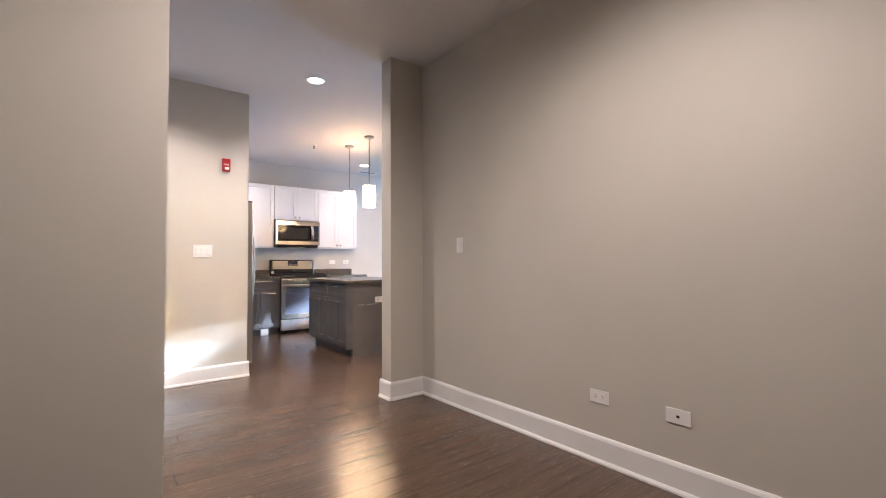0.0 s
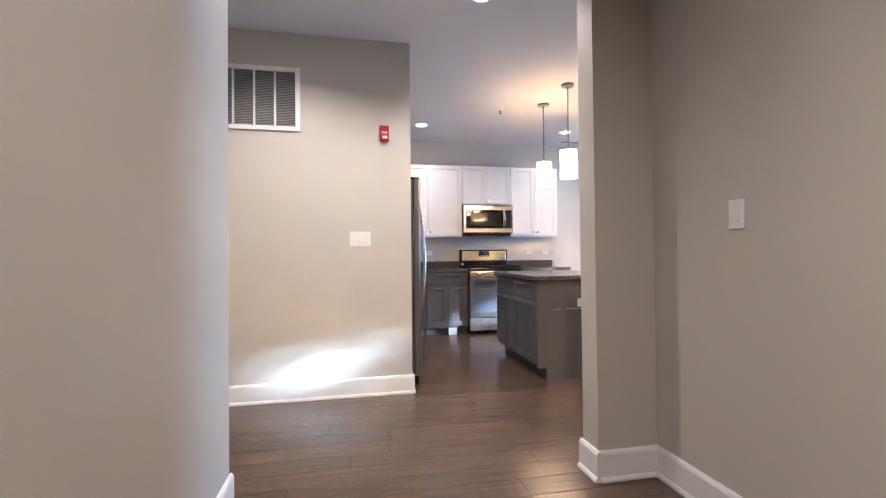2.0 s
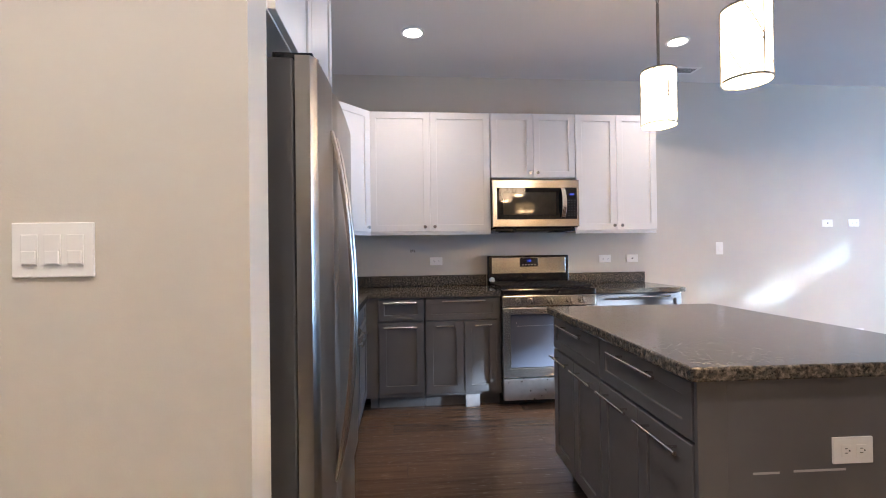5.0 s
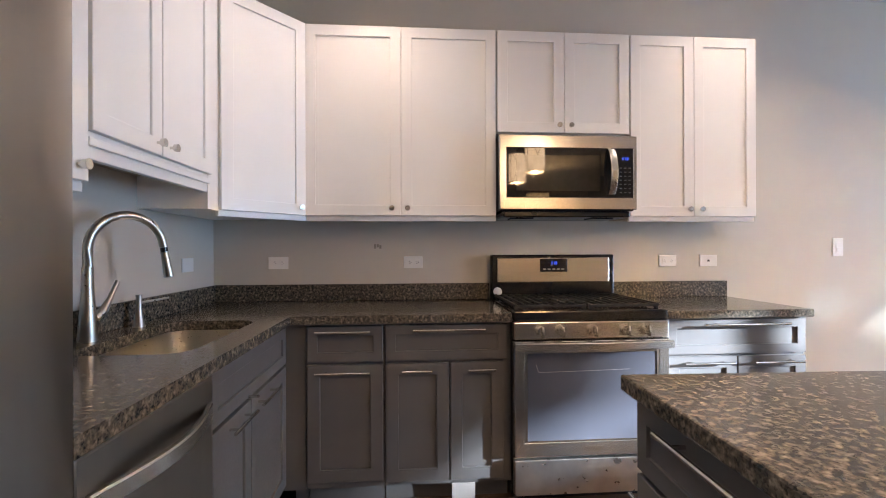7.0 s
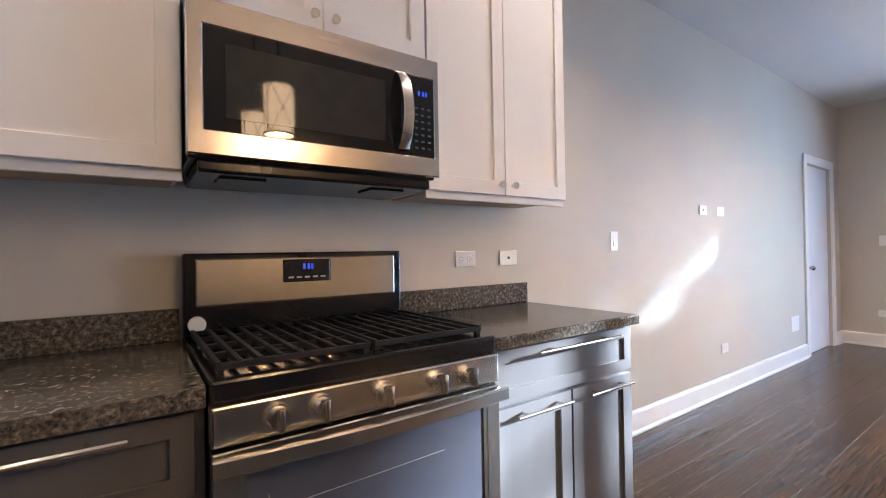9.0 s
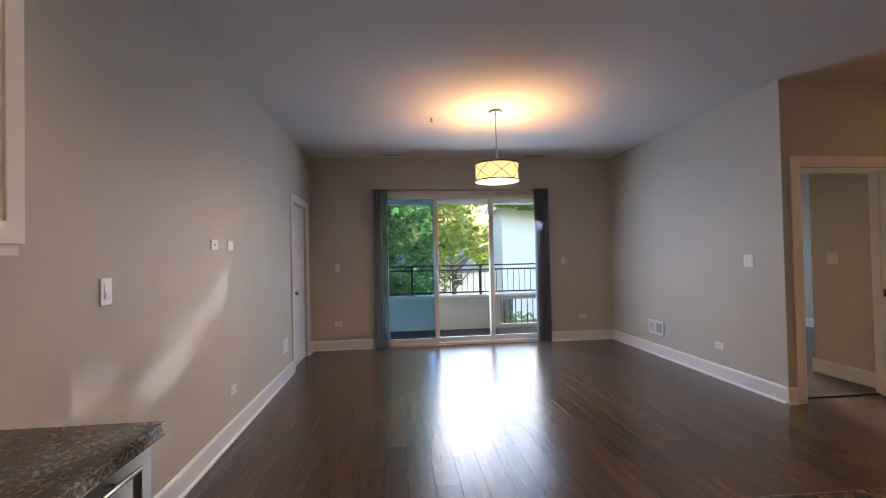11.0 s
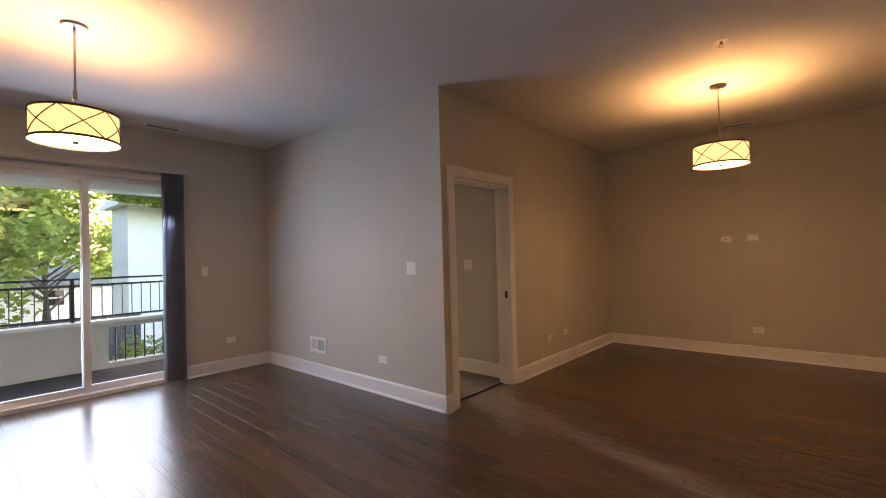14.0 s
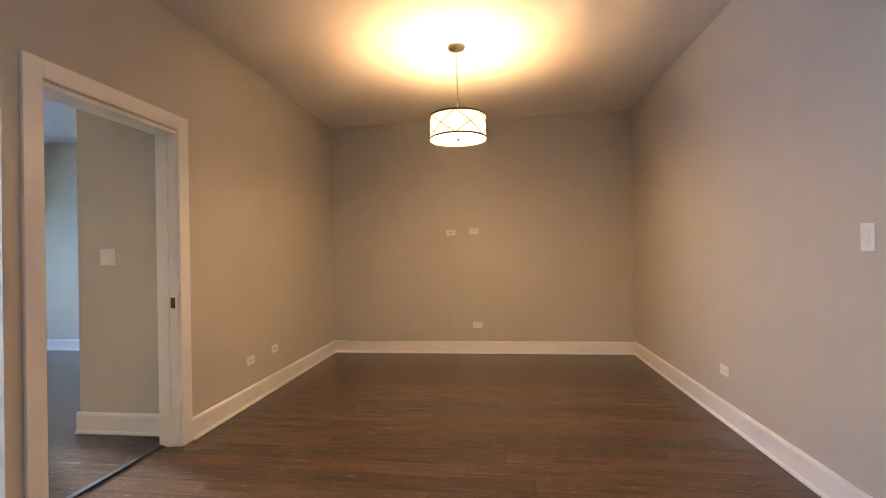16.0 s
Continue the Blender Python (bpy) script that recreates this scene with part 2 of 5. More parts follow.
def tube(bm, pts, r, seg=10, flat=1.0):
    """A round bar swept along pts; flat squashes it across."""
    pts = [Vector(p) for p in pts]
    rows = []
    for i, p in enumerate(pts):
        d = (pts[min(i + 1, len(pts) - 1)] - pts[max(i - 1, 0)]).normalized()
        q = d.to_track_quat("Z", "Y").to_matrix()
        rr = r[i] if isinstance(r, (list, tuple)) else r
        rows.append([bm.verts.new(p + q @ Vector((rr * math.cos(a), rr * flat * math.sin(a), 0))) for a in (2 * math.pi * k / seg for k in range(seg))])
    for a, b in zip(rows, rows[1:]):
        for k in range(seg):
            bm.faces.new((a[k], a[(k + 1) % seg], b[(k + 1) % seg], b[k]))
    bm.faces.new(rows[0][::-1]), bm.faces.new(rows[-1])
    return bm


def strap(bm, pts, half):
    """A flat bar swept along pts; half is half its width as a vector, and it is 14 mm deep along y."""
    h, d = Vector(half), Vector((0, 0.007, 0))
    rows = [[bm.verts.new(Vector(p) + q) for q in (-h * 0.8 - d, h * 0.8 - d, h - d * 0.5, h + d, -h + d, -h - d * 0.5)] for p in pts]
    for a, b in zip(rows, rows[1:]):
        for k in range(6):
            bm.faces.new((a[k], a[(k + 1) % 6], b[(k + 1) % 6], b[k]))
    bm.faces.new(rows[0][::-1]), bm.faces.new(rows[-1])
    return bm


def ring_frame(bm, x0, x1, z0, z1, l, rt, b, t, yb, yf):
    """One closed rectangular frame with rails of widths l, rt, b, t, from yb to the front yf, its edges eased."""
    c = 0.003
    loops = []
    for i, yy in ((0, yb), (0, yf + c), (c, yf)):
        loops.append([(x0 + i, z0 + i, yy), (x1 - i, z0 + i, yy), (x1 - i, z1 - i, yy), (x0 + i, z1 - i, yy)])
    for i, yy in ((-c, yf), (0, yf + c), (0, yb)):
        loops.append([(x0 + l + i, z0 + b + i, yy), (x1 - rt - i, z0 + b + i, yy), (x1 - rt - i, z1 - t - i, yy), (x0 + l + i, z1 - t - i, yy)])
    vs = [[bm.verts.new((x, y, z)) for x, z, y in lp] for lp in loops]
    for a, b2 in zip(vs, vs[1:] + vs[:1]):
        for k in range(4):
            bm.faces.new((a[k], a[(k + 1) % 4], b2[(k + 1) % 4], b2[k]))
    return bm


def link(name, bm, mat, smooth=False):
    bmesh.ops.recalc_face_normals(bm, faces=bm.faces)
    me = bpy.data.meshes.new(name)
    bm.to_mesh(me)
    bm.free()
    for mm in (mat if isinstance(mat, (list, tuple)) else [mat]):
        me.materials.append(mm)
    if smooth:
        me.shade_smooth()
        me.set_sharp_from_angle(angle=radians(38))
    return new(name, me)


def part(name, bm, mat, parent, label="", smooth=False):
    ob = link(name, bm, mat, smooth)
    ob.parent = parent
    if label:
        ob["label"] = label
    return ob


def thing(name, label, category, m, group="", kind=""):
    e = new(name)
    e.empty_display_size = 0.1
    e.matrix_world = m
    return tagged(e, label, category, group, kind)


def setting(name, bm, mat, label, category):
    return tagged(link(name, bm, mat), label, category, kind="structure")


B = bmesh.new

# ---- structure ----
KY, LX, WX = 7.575, 9.275, 0.74      # range wall, slider wall, sink wall
HX, DX, DY = 2.295, 2.51, -0.797     # hall side and dining side of the partition, dining back wall
JX, SY = 6.145, 2.95                 # doorway wall, living room south wall
STUB_Y, STUB_X = 4.56, 1.265
CX, CY0, CY1 = 0.262, 1.76, 3.11     # closet block
H = CEIL


def wall(name, boxes, label="painted drywall in warm greige"):
    bm = B()
    for b in boxes:
        box(bm, *b)
    bmesh.ops.remove_doubles(bm, verts=bm.verts, dist=0.0005)
    return setting(name, bm, M_WALL, label, "wall")


wall("wall_north", [(WX - 0.14, 8.13, KY, KY + 0.14, 0, 2.06), (WX - 0.14, 8.13, KY, KY + 0.14, 2.06, H), (8.94, LX + 0.14, KY, KY + 0.14, 0, 2.06), (8.94, LX + 0.14, KY, KY + 0.14, 2.06, H), (8.13, 8.94, KY, KY + 0.14, 2.06, H)])
wall("wall_sink", [(WX - 0.14, WX, 4.70, KY, 0, H)])
wall("wall_stub", [(-1.6, STUB_X, STUB_Y, 4.70, 0, H)], "greige drywall partition beside the refrigerator")
wall("wall_closet", [(-1.6, CX, CY0, CY1, 0, H)], "greige drywall block at the entry")
wall("wall_entry_west", [(-1.74, -1.6, -2.4, 4.70, 0, H)])
wall("wall_entry_south", [(-1.6, DX, -2.54, -2.4, 0, H)])
wall("wall_partition", [(HX, DX, -2.4, 2.97, 0, H), (1.97, DX, 2.97, 3.115, 0, H)], "greige drywall partition with a short return")
wall("wall_dining_back", [(DX, 10.8, DY - 0.14, DY, 0, H)])
wall("wall_doorway", [(JX, JX + 0.15, DY, 1.905, 0, 2.06), (JX, JX + 0.15, DY, 1.905, 2.06, H), (JX, JX + 0.15, 2.80, SY, 0, 2.06), (JX, JX + 0.15, 2.80, SY, 2.06, H), (JX, JX + 0.15, 1.905, 2.80, 2.06, H)])
wall("wall_living_south", [(JX + 0.15, 11.05, SY - 0.14, SY, 0, H)])
wall("wall_slider", [(LX, LX + 0.14, SY, 3.99, 0, 2.35), (LX, LX + 0.14, SY, 3.99, 2.35, H), (LX, LX + 0.14, 6.64, KY, 0, 2.35), (LX, LX + 0.14, 6.64, KY, 2.35, H), (LX, LX + 0.14, 3.99, 6.64, 2.35, H)])
wall("wall_bedroom_inner", [(JX + 0.15, 7.05, 1.62, 1.76, 0, H)], "bluish grey drywall in the bedroom passage")
wall("wall_bedroom_window", [(10.66, 10.8, DY, 0.1, 0, H), (10.66, 10.8, 1.4, SY - 0.14, 0, H), (10.66, 10.8, 0.1, 1.4, 0, 0.5), (10.66, 10.8, 0.1, 1.4, 2.4, H)])
bm = B()
box(bm, -1.74, 10.8, -2.54, KY + 0.14, H, H + 0.2)
setting("ceiling", bm, M_CEIL, "flat white painted ceiling", "ceiling")
bm = B()
box(bm, -1.74, 10.8, -2.54, KY + 0.14, -0.20, -0.012)
floor = setting("floor", bm, M_SUB, "dark brown hardwood plank floor, satin finish", "floor")


def baseboard(x0, y0, x1, y1):
    """Skirting with a shoe mould; it stands on the left of the way from the first to the second end."""
    d = Vector((x1 - x0, y1 - y0, 0))
    n = Vector((-d.y, d.x, 0)).normalized()
    prof = [(0, 0.001), (0.028, 0.001), (0.027, 0.012), (0.02, 0.022), (0.016, 0.024), (0.016, 0.128), (0.012, 0.14), (0.006, 0.148), (0, 0.148)]
    bm = B()
    ends = []
    for p in (Vector((x0, y0, 0)), Vector((x1, y1, 0))):
        ends.append([bm.verts.new(p + n * a + Vector((0, 0, z))) for a, z in prof])
    for k in range(len(prof)):
        j = (k + 1) % len(prof)
        bm.faces.new((ends[0][k], ends[0][j], ends[1][j], ends[1][k]))
    bm.faces.new(ends[0]), bm.faces.new(ends[1][::-1])
    setting("baseboard", bm, M_TRIM, "tall white painted baseboard with shoe moulding", "baseboard")


t = 0.016
baseboard(STUB_X + t, STUB_Y, -1.6, STUB_Y)
baseboard(STUB_X, 4.70, STUB_X, STUB_Y)
baseboard(CX, CY1 + t, CX, CY0 - t)
baseboard(-1.6, CY1, CX, CY1)
baseboard(CX, CY0, -1.6, CY0)
baseboard(HX, -2.4, HX, 2.97)
baseboard(HX, 2.97, 1.97, 2.97)
baseboard(1.97, 2.97 - t, 1.97, 3.115 + t)
baseboard(1.97, 3.115, DX + t, 3.115)
baseboard(DX, 3.115, DX, DY)
baseboard(DX, DY, JX, DY)
baseboard(JX, DY, JX, 1.83)
baseboard(JX, 2.876, JX, SY + t)
baseboard(JX, SY, LX, SY)
baseboard(LX, SY, LX, 3.96)
baseboard(LX, 6.67, LX, KY)
baseboard(LX, KY, 9.03, KY)
baseboard(8.04, KY, 3.90, KY)
baseboard(JX + 0.15, 1.76, 7.05 + t, 1.76)
baseboard(7.05, 1.76, 7.05, 1.62)
baseboard(JX + 0.15, DY, 10.66, DY)
baseboard(10.66, SY - 0.14, JX + 0.3, SY - 0.14)


def casing(name, axis, at, a0, a1, top, side, w=0.09, th=0.018):
    """Flat door trim round an opening a0..a1 on the plane axis = at; side gives the way it stands proud."""
    bm = B()
    for q0, q1, z0, z1 in ((a0 - w, a0, 0.001, top + w), (a1, a1 + w, 0.001, top + w), (a0, a1, top, top + w)):
        p0, p1 = at, at + side * th
        if axis == "x":
            box(bm, min(p0, p1), max(p0, p1), q0, q1, z0, z1, 0.003)
        else:
            box(bm, q0, q1, min(p0, p1), max(p0, p1), z0, z1, 0.003)
    return setting(name, bm, M_TRIM, "flat white painted door casing", "door trim")


casing("trim_bedroom_door", "x", JX, 1.92, 2.785, 2.07, -1)
bm = B()
for y0, y1 in ((1.905, 1.925), (2.78, 2.80)):
    box(bm, JX + 0.001, JX + 0.149, y0, y1, 0.001, 2.06)
box(bm, JX + 0.001, JX + 0.149, 1.925, 2.78, 2.04, 2.06)
box(bm, JX + 0.06, JX + 0.09, 1.925, 1.937, 0.001, 2.04)
jamb = setting("door_jamb", bm, M_TRIM, "white door jamb with a strike plate", "door frame")
bm = B()
box(bm, JX + 0.022, JX + 0.052, 1.923, 1.928, 0.90, 0.97)
part("strike_plate", bm, M_BRONZE, jamb, "dark bronze strike plate")
bm = B()
box(bm, JX + 0.12, JX + 0.155, 1.925, 2.78, 0.0, 0.008, 0.002)
setting("threshold", bm, M_RAIL, "dark threshold strip under the doorway", "threshold")

casing("trim_north_door", "y", KY, 8.13, 8.94, 2.06, -1)
d1 = thing("door_1", "closed white painted flush door in white casing", "door", pose(8.13, KY + 0.03, 0.005), kind="structure")
bm = B()
box(bm, 0.004, 0.806, 0, 0.04, 0, 2.05, 0.003)
part("door_panel", bm, M_DOOR, d1)
bm = B()
cyl(bm, (0.07, 0.0, 0.93), (0.07, -0.012, 0.93), 0.03)
cyl(bm, (0.07, -0.01, 0.93), (0.07, -0.045, 0.93), 0.012)
bmesh.ops.create_uvsphere(bm, u_segments=14, v_segments=8, radius=0.026, matrix=Matrix.Translation((0.07, -0.055, 0.93)))
part("door_knob", bm, M_CHROME, d1, "satin nickel knob", True)

# ---- sliding door ----
sl = thing("window_1", "three-panel white sliding glass door to a balcony", "sliding door", pose(LX + 0.03, 3.99, 0), kind="structure")
bm = B()
W = 2.65
box(bm, 0, 0.11, 0, 0.045, 0, 2.35, 0.003), box(bm, 0, 0.11, W - 0.045, W, 0, 2.35, 0.003)
box(bm, 0, 0.11, 0.045, W - 0.045, 2.29, 2.35, 0.003), box(bm, 0, 0.12, 0.045, W - 0.045, 0, 0.045, 0.003)
part("window_frame", bm, M_TRIM, sl)
for nm, a, b2, xo, gl, lab in (("panel", 0.045, 0.90, 0.079, M_GLASS, ""), ("panel", 0.83, 1.77, 0.042, M_GLASS, ""), ("panel", 1.70, W - 0.045, 0.005, M_TEAL, "panel with a bug screen, teal cast")):
    bm = B()
    s = 0.062
    box(bm, xo, xo + 0.035, a, a + s, 0.045, 2.29, 0.003), box(bm, xo, xo + 0.035, b2 - s, b2, 0.045, 2.29, 0.003)
    box(bm, xo, xo + 0.035, a + s, b2 - s, 2.23, 2.29), box(bm, xo, xo + 0.035, a + s, b2 - s, 0.045, 0.115)
    pn = part(nm, bm, M_TRIM, sl, lab)
    bm = B()
    box(bm, xo + 0.015, xo + 0.021, a + s, b2 - s, 0.115, 2.23)
    g = part("pane", bm, gl, pn)
    g.visible_shadow = False
bm = B()
tube(bm, [(0.012, 1.73, 0.92), (-0.03, 1.73, 0.94), (-0.035, 1.73, 1.03), (-0.03, 1.73, 1.12), (0.012, 1.73, 1.14)], 0.011)
part("door_handle", bm, M_TRIM, sl, "white pull handle", True)


def blind(y0, n, step):
    th = thing("vertical_blind", "grey vinyl vertical blind slats stacked beside the sliding door", "blind", pose(LX - 0.08, y0, 0), "vertical blinds")
    for i in range(n):
        bm = B()
        r0, r1 = [], []
        for k in range(5):
            u = k / 4 - 0.5
            p = (u * 0.085, i * step + 0.012 * (1 - 4 * u * u) + 0.01 * math.sin(i * 2.1), 0)
            r0.append(bm.verts.new((p[0], p[1], 0.03))), r1.append(bm.verts.new((p[0], p[1], 2.36)))
        for k in range(4):
            bm.faces.new((r0[k], r0[k + 1], r1[k + 1], r1[k]))
        ob = part("slat", bm, M_BLIND, th)
        md = ob.modifiers.new("thick", "SOLIDIFY")
        md.thickness = 0.002


blind(6.44, 13, 0.0165)
blind(3.995, 13, 0.0165)
hr = B()
box(hr, LX - 0.115, LX, 3.95, 6.68, 2.36, 2.42, 0.004)
tagged(link("blind_headrail", hr, M_WALL), "painted valance of the vertical blinds above the slider", "valance")

# ---- kitchen cabinets ----
def shaker(x0, x1, z0, z1, y=0.0, rail=0.057, th=0.02):
    """A framed door or drawer front in one skin, its back on y, facing -y."""
    bm = B()
    f, c = y - th, 0.0016
    loops = []
    for inset, yy in ((0, y), (0, f + c), (c, f), (rail - c, f), (rail, f + c), (rail, f + 0.009)):
        loops.append([bm.verts.new((xx, yy, zz)) for xx, zz in ((x0 + inset, z0 + inset), (x1 - inset, z0 + inset), (x1 - inset, z1 - inset), (x0 + inset, z1 - inset))])
    bm.faces.new(loops[0]), bm.faces.new(loops[-1])
    for a, b in zip(loops, loops[1:]):
        for k in range(4):
            bm.faces.new((a[k], a[(k + 1) % 4], b[(k + 1) % 4], b[k]))
    return bm


def bar_pull(x0, x1, z, y):
    bm = B()
    cyl(bm, (x0, y - 0.032, z), (x1, y - 0.032, z), 0.006, 10)
    for x in (x0 + 0.18 * (x1 - x0), x1 - 0.18 * (x1 - x0)):
        cyl(bm, (x, y, z), (x, y - 0.032, z), 0.0045, 8)
    return bm


def knob(x, z, y):
    bm = B()
    cyl(bm, (x, y, z), (x, y - 0.016, z), 0.005, 10)
    cyl(bm, (x, y - 0.014, z), (x, y - 0.028, z), 0.0125, 14, 0.014)
    return bm


def base_cabinet(m, w, fronts, label, depth=0.57, group="grey base cabinets", top=0.874):
    """fronts: (x0, x1, z0, z1, pull x0, pull x1, pull z); the face frame is the plane y = 0."""
    c = thing("base_cabinet", label, "kitchen cabinet", m, group)
    bm = B()
    box(bm, 0, w, 0, depth, 0.10, top, 0.001)
    if top < 0.87:
        box(bm, 0, w, 0, 0.02, top, 0.874), box(bm, 0, 0.018, 0.02, depth, top, 0.874)
    part("body", bm, M_GREY, c)
    bm = B()
    box(bm, 0.002, w - 0.002, 0.07, depth, 0.0, 0.10)
    part("toe_kick", bm, M_GREY, c)
    for x0, x1, z0, z1, p0, p1, pz in fronts:
        kind = "drawer_front" if z1 - z0 < 0.25 else "door"
        d = part(kind, shaker(x0, x1, z0, z1, 0.0, 0.045 if kind == "drawer_front" else 0.057), M_GREY, c)
        part("handle", bar_pull(p0, p1, pz, -0.02), M_CHROME, d, "brushed nickel bar pull", True)
    return c


FY = 6.995  # face frame of the range wall run; the door fronts stand 20 mm proud
base_cabinet(pose(1.405, FY, 0), 0.362, [(0.01, 0.357, 0.695, 0.862, 0.05, 0.30, 0.838), (0.01, 0.357, 0.135, 0.682, 0.05, 0.30, 0.648)], "dark grey shaker base cabinet with one drawer over one door")
base_cabinet(pose(1.770, FY, 0), 0.605, [(0.008, 0.585, 0.695, 0.862, 0.135, 0.475, 0.841), (0.008, 0.303, 0.125, 0.682, 0.085, 0.222, 0.650), (0.312, 0.565, 0.125, 0.682, 0.393, 0.525, 0.650)], "dark grey shaker base cabinet, wide drawer and two doors, beside range")
base_cabinet(pose(3.150, FY, 0), 0.74, [(0.010, 0.735, 0.695, 0.868, 0.178, 0.625, 0.844), (0.010, 0.368, 0.125, 0.682, 0.078, 0.338, 0.655), (0.375, 0.735, 0.125, 0.682, 0.44, 0.70, 0.655)], "grey shaker base cabinet, wide drawer over two doors, at counter's end")
SXF = 1.300  # face of the sink run, facing the island
base_cabinet(pose(SXF, 6.20, 0, 0, 0, 90), 0.78, [(0.008, 0.772, 0.695, 0.862, 0.30, 0.302, 0.70), (0.008, 0.322, 0.135, 0.682, 0.10, 0.30, 0.648), (0.33, 0.772, 0.135, 0.682, 0.36, 0.58, 0.648)], "dark grey shaker sink base cabinet with a false drawer front", 0.55, top=0.66)
cf = B()
box(cf, 1.30, 1.405, FY - 0.005, KY - 0.01, 0.10, 0.874)
box(cf, WX, 1.30, 6.98, KY - 0.01, 0.10, 0.872)
tagged(link("corner_cabinet", cf, M_GREY), "dark grey blind corner cabinet with a plain filler", "kitchen cabinet", "grey base cabinets")
cf = B()
box(cf, 1.34, 1.40, FY + 0.07, FY + 0.10, 0.0, 0.0995)
tagged(link("toe_board", cf, M_GREY), "dark grey toe board under the corner filler", "toe kick")
# Pale board stands in for a spot of sunlight at the toe kick.
tb = B()
box(tb, 2.09, 2.20, FY - 0.0, FY + 0.02, 0.001, 0.098)
tagged(link("toe_sun_spot", tb, M_GRILLE), "pale board standing in for a sun spot at the toe kick", "toe kick")

# dishwasher
dw = thing("dishwasher", "dark stainless dishwasher with a bowed bar handle under the counter", "dishwasher", pose(SXF, 5.665, 0, 0, 0, 90))
bm = B()
box(bm, 0.005, 0.53, 0.0, 0.54, 0.10, 0.868)
part("body", bm, M_BLACK, dw)
bm = B()
box(bm, 0.006, 0.529, -0.03, -0.001, 0.115, 0.866, 0.006)
dd = part("door", bm, M_DSTEEL, dw)
bm = B()
strap(bm, [(0.03 + 0.47 * k / 12, -0.035 - 0.045 * math.sin(math.pi * k / 12), 0.775) for k in range(13)], (0, 0, 0.019))
part("handle", bm, M_STEEL, dd, "bowed stainless handle", True)
bm = B()
box(bm, 0.01, 0.525, 0.05, 0.09, 0.0, 0.10)
part("toe_kick", bm, M_BLACK, dw)

# island, a little out of square with the room
ISLAND = pose(2.355, 4.625, 0, 0, 0, -1.9) @ pose(-2.355, -4.625, 0)
isl = thing("kitchen_island", "dark grey shaker kitchen island, scuffed plain end panel", "kitchen island", ISLAND @ pose(2.405, 5.905, 0, 0, 0, -90))
bm = B()
box(bm, 0, 1.235, 0.0, 0.59, 0.10, 0.874, 0.001)
part("body", bm, M_GREY, isl)
bm = B()
box(bm, 0.01, 1.205, 0.07, 0.589, 0, 0.10)
part("toe_kick", bm, M_GREY, isl)
bm = B()
box(bm, 1.2355, 1.25, 0.065, 0.606, 0.0, 0.874, 0.001)
box(bm, 1.2355, 1.25, -0.018, 0.065, 0.10, 0.874, 0.001)
part("end_panel", bm, M_GREY, isl)
bm = B()
box(bm, 0, 1.235, 0.5905, 0.606, 0, 0.874, 0.001)
part("back_panel", bm, M_GREY, isl)
for u in (0.0, 0.617):
    d = part("drawer_front", shaker(u + 0.006, u + 0.611, 0.70, 0.862, 0, 0.045), M_GREY, isl)
    part("handle", bar_pull(u + 0.14, u + 0.47, 0.835, -0.02), M_CHROME, d, "brushed nickel bar pull", True)
    for k in (0, 1):
        a = u + 0.006 + k * 0.305
        d = part("door", shaker(a, a + 0.300, 0.125, 0.688), M_GREY, isl)
        part("handle", bar_pull(a + 0.03, a + 0.27, 0.655, -0.02), M_CHROME, d, "brushed nickel bar pull", True)
bm = B()
for a, b2, z in ((0.135, 0.21, 0.617), (0.25, 0.40, 0.619)):
    box(bm, 1.2495, 1.2506, a, b2, z - 0.003, z + 0.003)
part("scuff", bm, M_GRILLE, isl, "pale scraped scuff line")


def slab(name, x0, x1, y0, y1, label, z0=0.876, z1=0.915):
    bm = B()
    box(bm, x0, x1, y0, y1, z0, z1, 0.006)
    return tagged(link(name, bm, M_GRANITE), label, "countertop")


islt = slab("island_countertop", 2.355, 3.305, 4.625, 5.925, "polished brown grey speckled granite island top with an overhang")
islt.matrix_world = ISLAND
slab("countertop", 3.142, 3.905, 6.945, KY - 0.001, "polished dark speckled granite countertop at the free end")
# L counter with the sink cut out
SX0, SX1, SY0, SY1 = 0.875, 1.235, 6.235, 6.86
bm = B()
EX = 1.345
for b4 in ((WX + 0.001, SX0, 5.65, 6.945), (SX1, EX, 5.65, 6.945), (SX0, SX1, 5.65, SY0), (SX0, SX1, SY1, 6.945), (WX + 0.001, 2.372, 6.945, KY - 0.001)):
    box(bm, b4[0], b4[1], b4[2], b4[3], 0.876, 0.915)
for cx, cy, sx, sy in ((SX0, SY0, 1, 1), (SX1, SY0, -1, 1), (SX0, SY1, 1, -1), (SX1, SY1, -1, -1)):
    rr = 0.085
    pts = [(cx, cy)] + [(cx + sx * rr * (1 - math.sin(q)), cy + sy * rr * (1 - math.cos(q))) for q in (math.pi / 2 * k / 7 for k in range(8))]
    lo, hi = [bm.verts.new((px, py, 0.876)) for px, py in pts], [bm.verts.new((px, py, 0.915)) for px, py in pts]
    bm.faces.new(lo), bm.faces.new(hi)
    for k in range(1, len(pts) - 1):
        bm.faces.new((lo[k], lo[k + 1], hi[k + 1], hi[k]))
bmesh.ops.remove_doubles(bm, verts=bm.verts, dist=0.0005)
lc = tagged(link("countertop", bm, M_GRANITE), "polished dark speckled granite L-shaped countertop with an undermount sink", "countertop")
